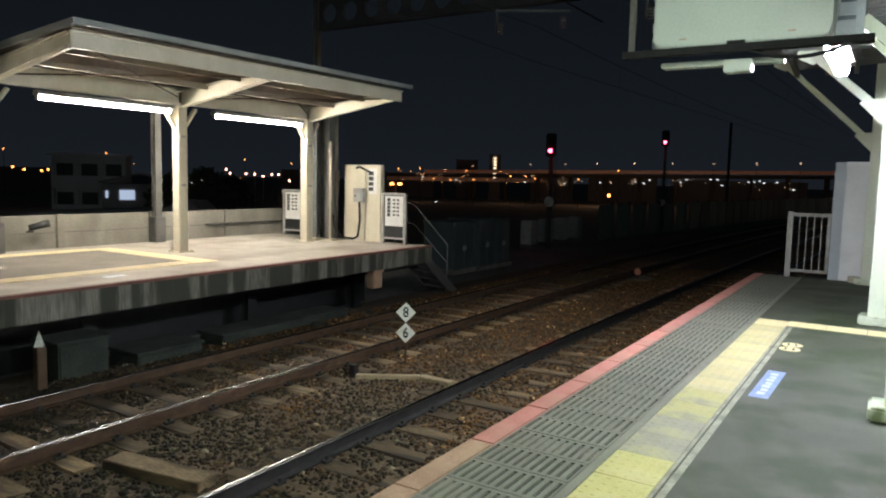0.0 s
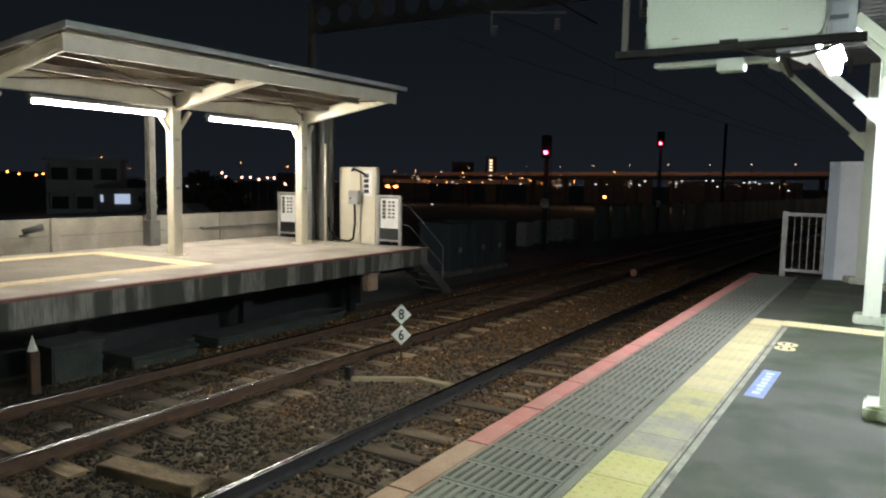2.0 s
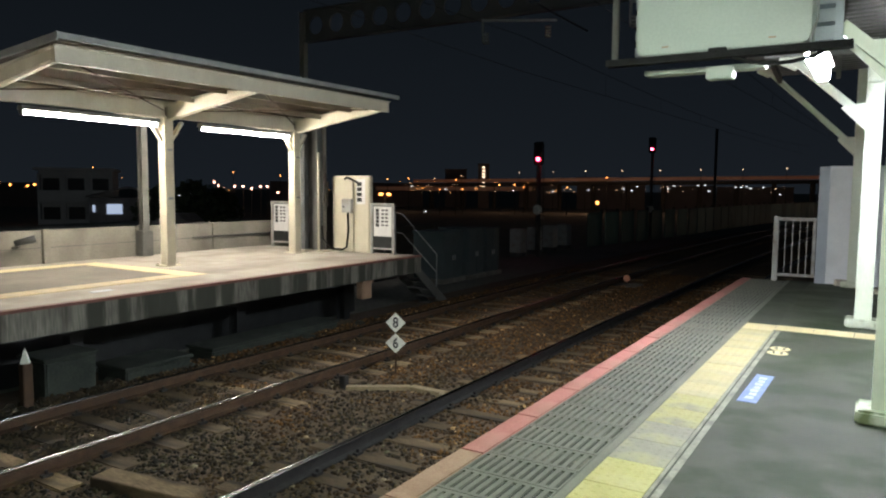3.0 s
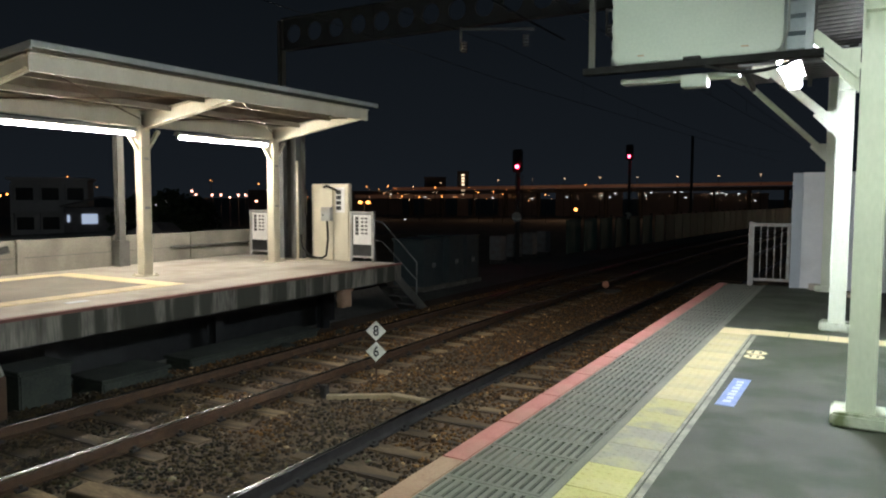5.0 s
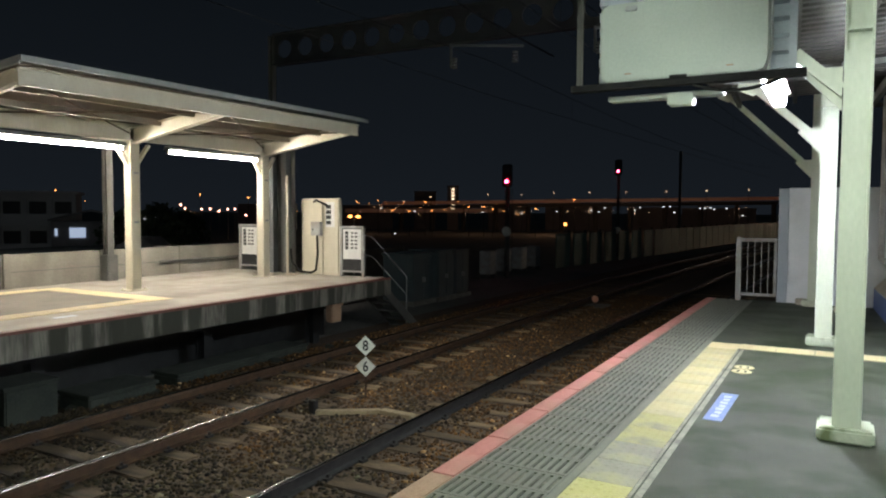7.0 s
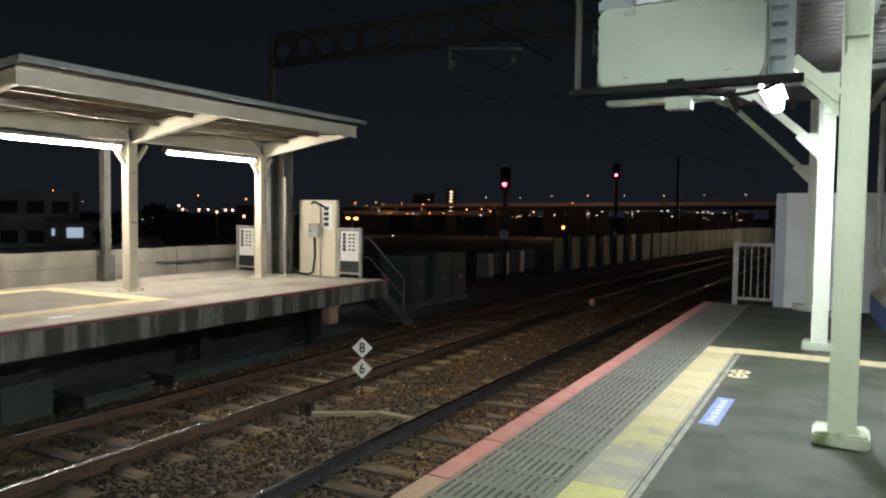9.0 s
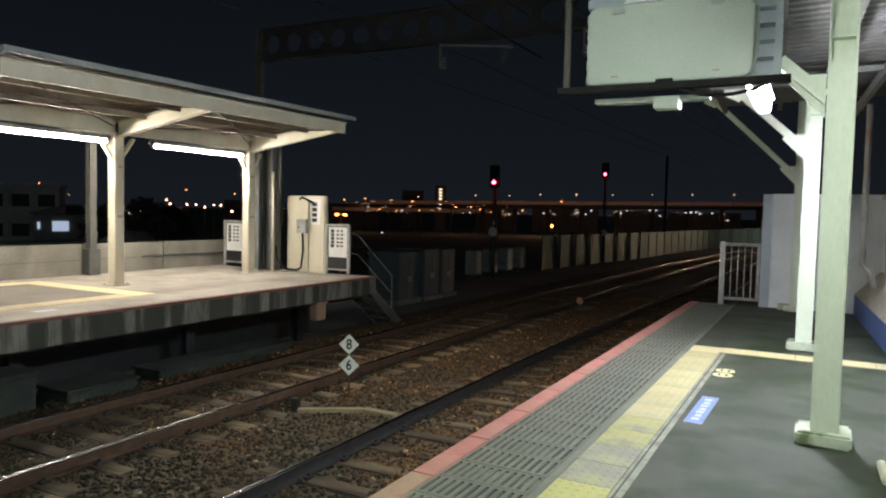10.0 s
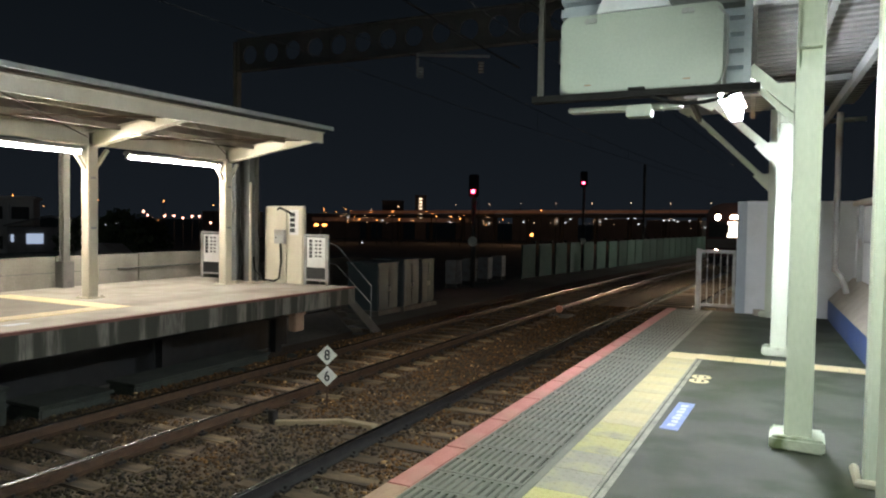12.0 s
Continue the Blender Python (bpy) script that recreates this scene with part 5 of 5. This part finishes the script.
vd = thing("elevated_road", "long elevated road with faint orange lamplight put in as glow", "elevated road", kind="structure")
a, b = bearing(-34.0, 310, 0.42), bearing(-3.0, 310, 0.86)
bm = B()
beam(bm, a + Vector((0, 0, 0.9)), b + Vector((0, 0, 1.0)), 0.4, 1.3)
part("parapet", bm, ROAD_GLOW, vd, "parapet glowing orange in place of lamplight")
bm = B()
beam(bm, a + Vector((0, 2, -0.8)), b + Vector((0, 2, -0.7)), 8.0, 1.4)
part("deck", bm, DARK_POST, vd)
# a glowing strip stands for the orange haze at street level
bm = B()
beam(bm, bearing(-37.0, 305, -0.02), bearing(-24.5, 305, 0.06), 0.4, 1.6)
part("street_haze_strip", bm, STREET_GLOW, vd, "glowing strip standing for the orange street haze")
for i in range(12):
    p = a.lerp(b, (i + 0.5) / 12)
    bm = B()
    rod(bm, (p.x, p.y + 2, -7.02), (p.x, p.y + 2, p.z - 0.8), 1.0, 8)
    part("pier", bm, DARK_POST, vd)

# unseen fill lights added to lift the dark houses between the town's lamps
for d, l_, dist, watts in ((-35.0, 0.1, 262, 450), (-27.0, 0.1, 262, 450), (-20.4, 0.1, 262, 1100), (-14.7, 0.1, 262, 900), (-8.8, 0.1, 262, 800), (-46.5, 0.3, 190, 500), (-58.5, 1.0, 62, 110)):
    la = bpy.data.lights.new("town_fill_light", "POINT")
    la.energy, la.color, la.shadow_soft_size = watts, (1.0, 0.55, 0.30) if dist > 100 else (0.80, 0.92, 1.0), 0.3
    lo = new("town_fill_light", la)
    lo.location = bearing(d, dist, l_) + Vector((0, -0.6, 0))
    lo.parent = vd

DARK_WALL = surface("dark_house_wall", (0.55, 0.56, 0.56), (0.68, 0.68, 0.67), 0.85, scale=0.3, fine=4, bump=0.1)
FAR_HOUSE = surface("far_house_wall", (0.20, 0.19, 0.185), (0.30, 0.285, 0.28), 0.9, scale=0.1, fine=2, bump=0.1)


def block(deg, dist, width, depth, lift, name="far_building", label="dark distant building on the skyline"):
    p = bearing(deg, dist, lift)
    t = thing(name, label, "building", "skyline buildings", at=(p.x, p.y, -7.02))
    t.rotation_euler = (0, 0, radians(-deg))
    hgt = p.z + 7.02
    bm = B()
    box(bm, -width / 2, width / 2, 0, depth, 0, hgt)
    part("wall", bm, FAR_HOUSE, t)
    bm = B()
    box(bm, -width / 2 - 0.2, width / 2 + 0.2, -0.2, depth + 0.2, hgt + 0.01, hgt + 0.5)
    part("roof", bm, FAR_HOUSE, t)
    return t, hgt


for d, w_, l_ in ((-30.6, 10, 1.5), (-35.5, 26, 0.35), (-24.0, 18, 0.6), (-19.6, 16, 0.9), (-17.0, 14, 0.5), (-12.6, 22, 0.3), (-8.0, 30, 0.25), (-38.5, 22, 0.3), (-43.0, 26, 0.4), (-62.0, 30, 0.1)):
    block(d, 330, w_, 14, l_)
tw_, hg = block(-28.37, 320, 5, 8, 1.95, "apartment_tower", "slim dark tower with a lit stairwell")
bm = B()
for i in range(8):
    box(bm, -0.6, 0.6, -0.15, -0.05, hg - 1.6 - i * 1.4, hg - 0.9 - i * 1.4)
part("lit_window", bm, WINDOW_WARM, tw_, "column of lit stair windows")

# apartment house behind the far platform
ap = bearing(-58.9, 86, 0)
h_ = thing("apartment_house", "grey three-storey apartment house with open balconies", "house", at=(ap.x, ap.y, -7.02))
h_.rotation_euler = (0, 0, radians(52))
bm = B()
box(bm, -3.6, 3.6, 0.9, 9.0, 0, 10.2)
part("wall", bm, DARK_WALL, h_)
bm = B()
box(bm, -3.9, 3.9, -0.3, 9.3, 10.21, 10.5)
part("roof", bm, DARK_WALL, h_)
for fl in range(3):
    for i in range(3):
        x = -2.4 + i * 2.4
        bm = B()
        box(bm, x - 0.8, x + 0.8, 0.84, 0.895, 1.2 + fl * 3.1, 3.2 + fl * 3.1)
        part("window", bm, BLACK, h_, "dark balcony window")
        bm = B()
        box(bm, x - 1.18, x + 1.18, -0.2, -0.08, 0.8 + fl * 3.1, 1.9 + fl * 3.1)
        part("balcony_front", bm, DARK_WALL, h_)
        bm = B()
        box(bm, x - 1.2, x - 0.95, -0.07, 0.83, 0.8 + fl * 3.1, 3.6 + fl * 3.1)
        part("balcony_pier", bm, DARK_WALL, h_)
    bm = B()
    box(bm, -3.6, 3.6, -0.2, 0.82, 0.6 + fl * 3.1, 0.79 + fl * 3.1)
    part("balcony_slab", bm, DARK_WALL, h_)
wp_ = bearing(-56.4, 80, -1.75)
wh = thing("low_house", "dark low house with one bluish lit window", "house", at=(wp_.x, wp_.y, -7.02))
wh.rotation_euler = (0, 0, radians(56))
bm = B()
box(bm, -2.3, 5, 0.1, 6, 0, 7.4)
part("wall", bm, FAR_HOUSE, wh)
bm = B()
prism(bm, [(-2.6, 7.4), (1.3, 8.4), (5.3, 7.4), (5.3, 7.6), (1.3, 8.6), (-2.6, 7.6)], -0.3, 6.3)
part("roof", bm, FAR_HOUSE, wh)
bm = B()
box(bm, -0.7, 0.75, 0.0, 0.09, wp_.z + 6.6, wp_.z + 7.6)
part("window", bm, WINDOW_LIT, wh, "bluish lit window")
bm = B()
box(bm, -2.0, -1.75, 0.0, 0.09, wp_.z + 6.8, wp_.z + 7.5)
part("window", bm, WINDOW_LIT, wh)

LEAF = surface("dark_leaf", (0.03, 0.045, 0.02), (0.07, 0.09, 0.045), 0.8, scale=2, fine=20, bump=0.2)


def tree(deg, dist, top, spread, seed):
    p = bearing(deg, dist, 0)
    rg = random.Random(seed)
    t = thing("tree", "dark leafy tree seen against the night sky", "tree", "trees behind the station", at=(p.x, p.y, -7.02))
    bm = B()
    rod(bm, (0, 0, 0), (0, 0, top * 0.55), 0.3, 8, 0.14)
    for i in range(6):
        q = rg.uniform(0, 6.28)
        rod(bm, (0, 0, top * rg.uniform(0.3, 0.5)), (spread * 0.6 * math.cos(q), spread * 0.6 * math.sin(q), top * rg.uniform(0.6, 0.85)), 0.1, 6, 0.03)
    part("trunk", bm, DARK_POST, t)
    bm = B()
    for i in range(900):
        q, u = rg.uniform(0, 6.28), rg.random() ** 0.5
        z = rg.uniform(0.42, 1.0)
        rr = spread * u * math.sin(math.pi * min(1, (z - 0.36) / 0.64)) ** 0.6 if z > 0.36 else 0
        c = Vector((rr * math.cos(q), rr * math.sin(q), top * z + rg.uniform(-0.4, 0.4)))
        n1 = Vector((rg.uniform(-1, 1), rg.uniform(-1, 1), rg.uniform(-1, 1))).normalized() * rg.uniform(0.2, 0.4)
        n2 = n1.cross(Vector((rg.uniform(-1, 1), rg.uniform(-1, 1), rg.uniform(-1, 1)))).normalized() * rg.uniform(0.15, 0.3)
        bm.faces.new([bm.verts.new(c + n1), bm.verts.new(c + n2), bm.verts.new(c - n1), bm.verts.new(c - n2)])
    part("crown", bm, LEAF, t)


tree(-51.0, 75, 9.0, 3.4, 1)
tree(-53.2, 78, 8.4, 3.0, 2)
tree(-49.0, 82, 8.2, 2.6, 3)
cr = bearing(-52.0, 58, -2.7)
pc = thing("parked_car", "parked car with a lit white lamp near the station", "car", at=(cr.x, cr.y, cr.z - 0.75))
bm = B()
prism(bm, [(-2.1, 0.25), (-2.1, 0.8), (-1.2, 0.95), (-0.7, 1.45), (1.0, 1.45), (1.7, 0.95), (2.1, 0.85), (2.1, 0.25)], -0.85, 0.85)
part("body", bm, FAR_HOUSE, pc, bevel=0.05)
for x in (-1.3, 1.3):
    for y in (-0.8, 0.8):
        bm = B()
        rod(bm, (x, y - 0.1, 0.3), (x, y + 0.1, 0.3), 0.32, 14)
        part("wheel", bm, BLACK, pc)
bm = B()
ball(bm, (-2.12, -0.55, 0.68), 0.16, 1)
part("headlight", bm, COOL_LAMP, pc, "lit white headlight")
pkd = bearing(-52.0, 60, -2.9)
bm = B()
box(bm, pkd.x - 16, pkd.x + 10, pkd.y - 8, pkd.y + 22, -7.02, cr.z - 0.75)
tagged(part("car_deck", bm, GROUND), "dark raised parking deck below the station", "parking deck", kind="structure")

# ---- the train ----
TRAIN_BODY = surface("train_paint", (0.05, 0.018, 0.017), (0.08, 0.03, 0.028), 0.35, scale=1, fine=20, bump=0.03)
TRAIN_PALE = surface("train_pale_paint", (0.10, 0.095, 0.09), (0.14, 0.13, 0.12), 0.35, scale=1, fine=20, bump=0.03)
HEADLAMP = glow("train_headlamp", (1.0, 0.74, 0.48), 2900.0)
CAB_LIGHT = glow("cab_interior", (1.0, 0.86, 0.68), 5.0)
SALOON = glow("saloon_window", (1.0, 0.92, 0.80), 3.0)


def car(lead):
    t = thing("train_car", "dark red commuter train car with bright headlights" if lead else "dark red commuter train car following the lead car", "train", "train", at=(0, 0, 0))
    L = 19.0
    bm = B()
    prism(bm, [(-1.36, 0.95), (-1.38, 2.3), (-1.34, 3.2), (-1.05, 3.58), (-0.5, 3.72), (0.5, 3.72), (1.05, 3.58), (1.34, 3.2), (1.38, 2.3), (1.36, 0.95)], 0.0, L)
    body = part("body", bm, TRAIN_BODY, t, bevel=0.04)
    bm = B()
    box(bm, -1.2, 1.2, 0.1, L - 0.1, 0.55, 0.94)
    part("underframe", bm, BLACK, t)
    for yc in (2.6, L - 2.6):
        bm = B()
        for s_ in (-1, 1):
            box(bm, s_ * 0.95 - 0.06, s_ * 0.95 + 0.06, yc - 1.5, yc + 1.5, 0.35, 0.62)
        bg_ = part("bogie", bm, BLACK, t)
        for dy in (-1.05, 1.05):
            bm = B()
            for s_ in (-1, 1):
                rod(bm, (s_ * 0.70, yc + dy, 0.43), (s_ * 0.80, yc + dy, 0.43), 0.43, 20)
            rod(bm, (-0.7, yc + dy, 0.43), (0.7, yc + dy, 0.43), 0.07, 8)
            part("wheelset", bm, DARK_AND_SHADED, bg_)
    for s_ in (-1, 1):
        for i in range(8):
            yc = 1.8 + i * 2.2
            bm = B()
            box(bm, min(s_ * 1.381, s_ * 1.40), max(s_ * 1.381, s_ * 1.40), yc - 0.75, yc + 0.75, 1.85, 2.7)
            part("window", bm, SALOON, body, "lit saloon window")
    if lead:
        for x, wd, m_, zz in ((-0.82, 0.40, BLACK, 0), (0.82, 0.40, BLACK, 0), (0.0, 0.30, CAB_LIGHT, 0)):
            bm = B()
            box(bm, x - wd, x + wd, -0.03, -0.002, 1.95, 2.75)
            part("front_window", bm, m_, body, "front window with lit cab behind" if m_ is CAB_LIGHT else "dark front window")
        bm = B()
        box(bm, -1.3, 1.3, -0.02, -0.003, 1.38, 1.85)
        part("front_panel", bm, TRAIN_PALE, body)
        bm = B()
        box(bm, -0.42, -0.22, -0.05, -0.031, 2.15, 2.6)
        box(bm, 0.18, 0.28, -0.05, -0.031, 2.15, 2.6)
        part("cab_panel", bm, BLACK, body)
        for x, z, r_ in ((-0.75, 2.98, 0.13), (0.75, 2.98, 0.13), (-0.78, 1.22, 0.09), (0.78, 1.22, 0.09)):
            # deep hood added to narrow the beam and keep it off the barrier
            bm = B()
            rings = [[bm.verts.new((x + rr * math.cos(2 * math.pi * i / 18), yy, z + rr * math.sin(2 * math.pi * i / 18))) for i in range(18)] for rr, yy in ((r_ + 0.03, -0.002), (r_ + 0.03, -0.34), (r_ + 0.005, -0.34), (r_ + 0.005, -0.002))]
            for p_, q_ in zip(rings, rings[1:] + rings[:1]):
                for i in range(18):
                    bm.faces.new((p_[i], p_[(i + 1) % 18], q_[(i + 1) % 18], q_[i]))
            rm = part("beam_shaping_hood", bm, BLACK, body)
            bm = B()
            rod(bm, (x, -0.003, z), (x, -0.02, z), r_, 18)
            part("headlight", bm, HEADLAMP if z > 2 else HEADLAMP_LOW, rm, "glowing warm headlight")
        bm = B()
        box(bm, -0.16, 0.16, -0.05, -0.003, 2.90, 3.08)
        part("destination_lamp", bm, DEST, body, "glowing destination sign")
        bm = B()
        box(bm, -0.2, 0.2, -0.6, -0.02, 0.75, 1.0)
        part("coupler", bm, BLACK, t)
    else:
        bm = B()
        box(bm, -0.45, 0.45, -0.45, -0.002, 1.0, 2.9)
        part("gangway", bm, BLACK, t)
    return t


HEADLAMP_LOW = glow("train_lower_lamp", (1.0, 0.66, 0.38), 1400.0)
DEST = glow("destination_glow", (1.0, 0.72, 0.45), 60.0)
lead_car, second_car = car(True), car(False)


def train_pose(y):
    return pose(NEAR_C + track_shift(y), y, RAIL_Z + 0.002, 0, 0, -track_turn(y))


def motions():
    speed, at_end = 20.0, 40.0
    rows, rows2 = [], []
    for i in range(25):
        t = i * 0.5
        y = at_end + speed * (12.0 - t)
        rows.append((t, train_pose(y)))
        rows2.append((t, train_pose(y + 19.6)))
    walk(lead_car, rows)
    walk(second_car, rows2)


motions()
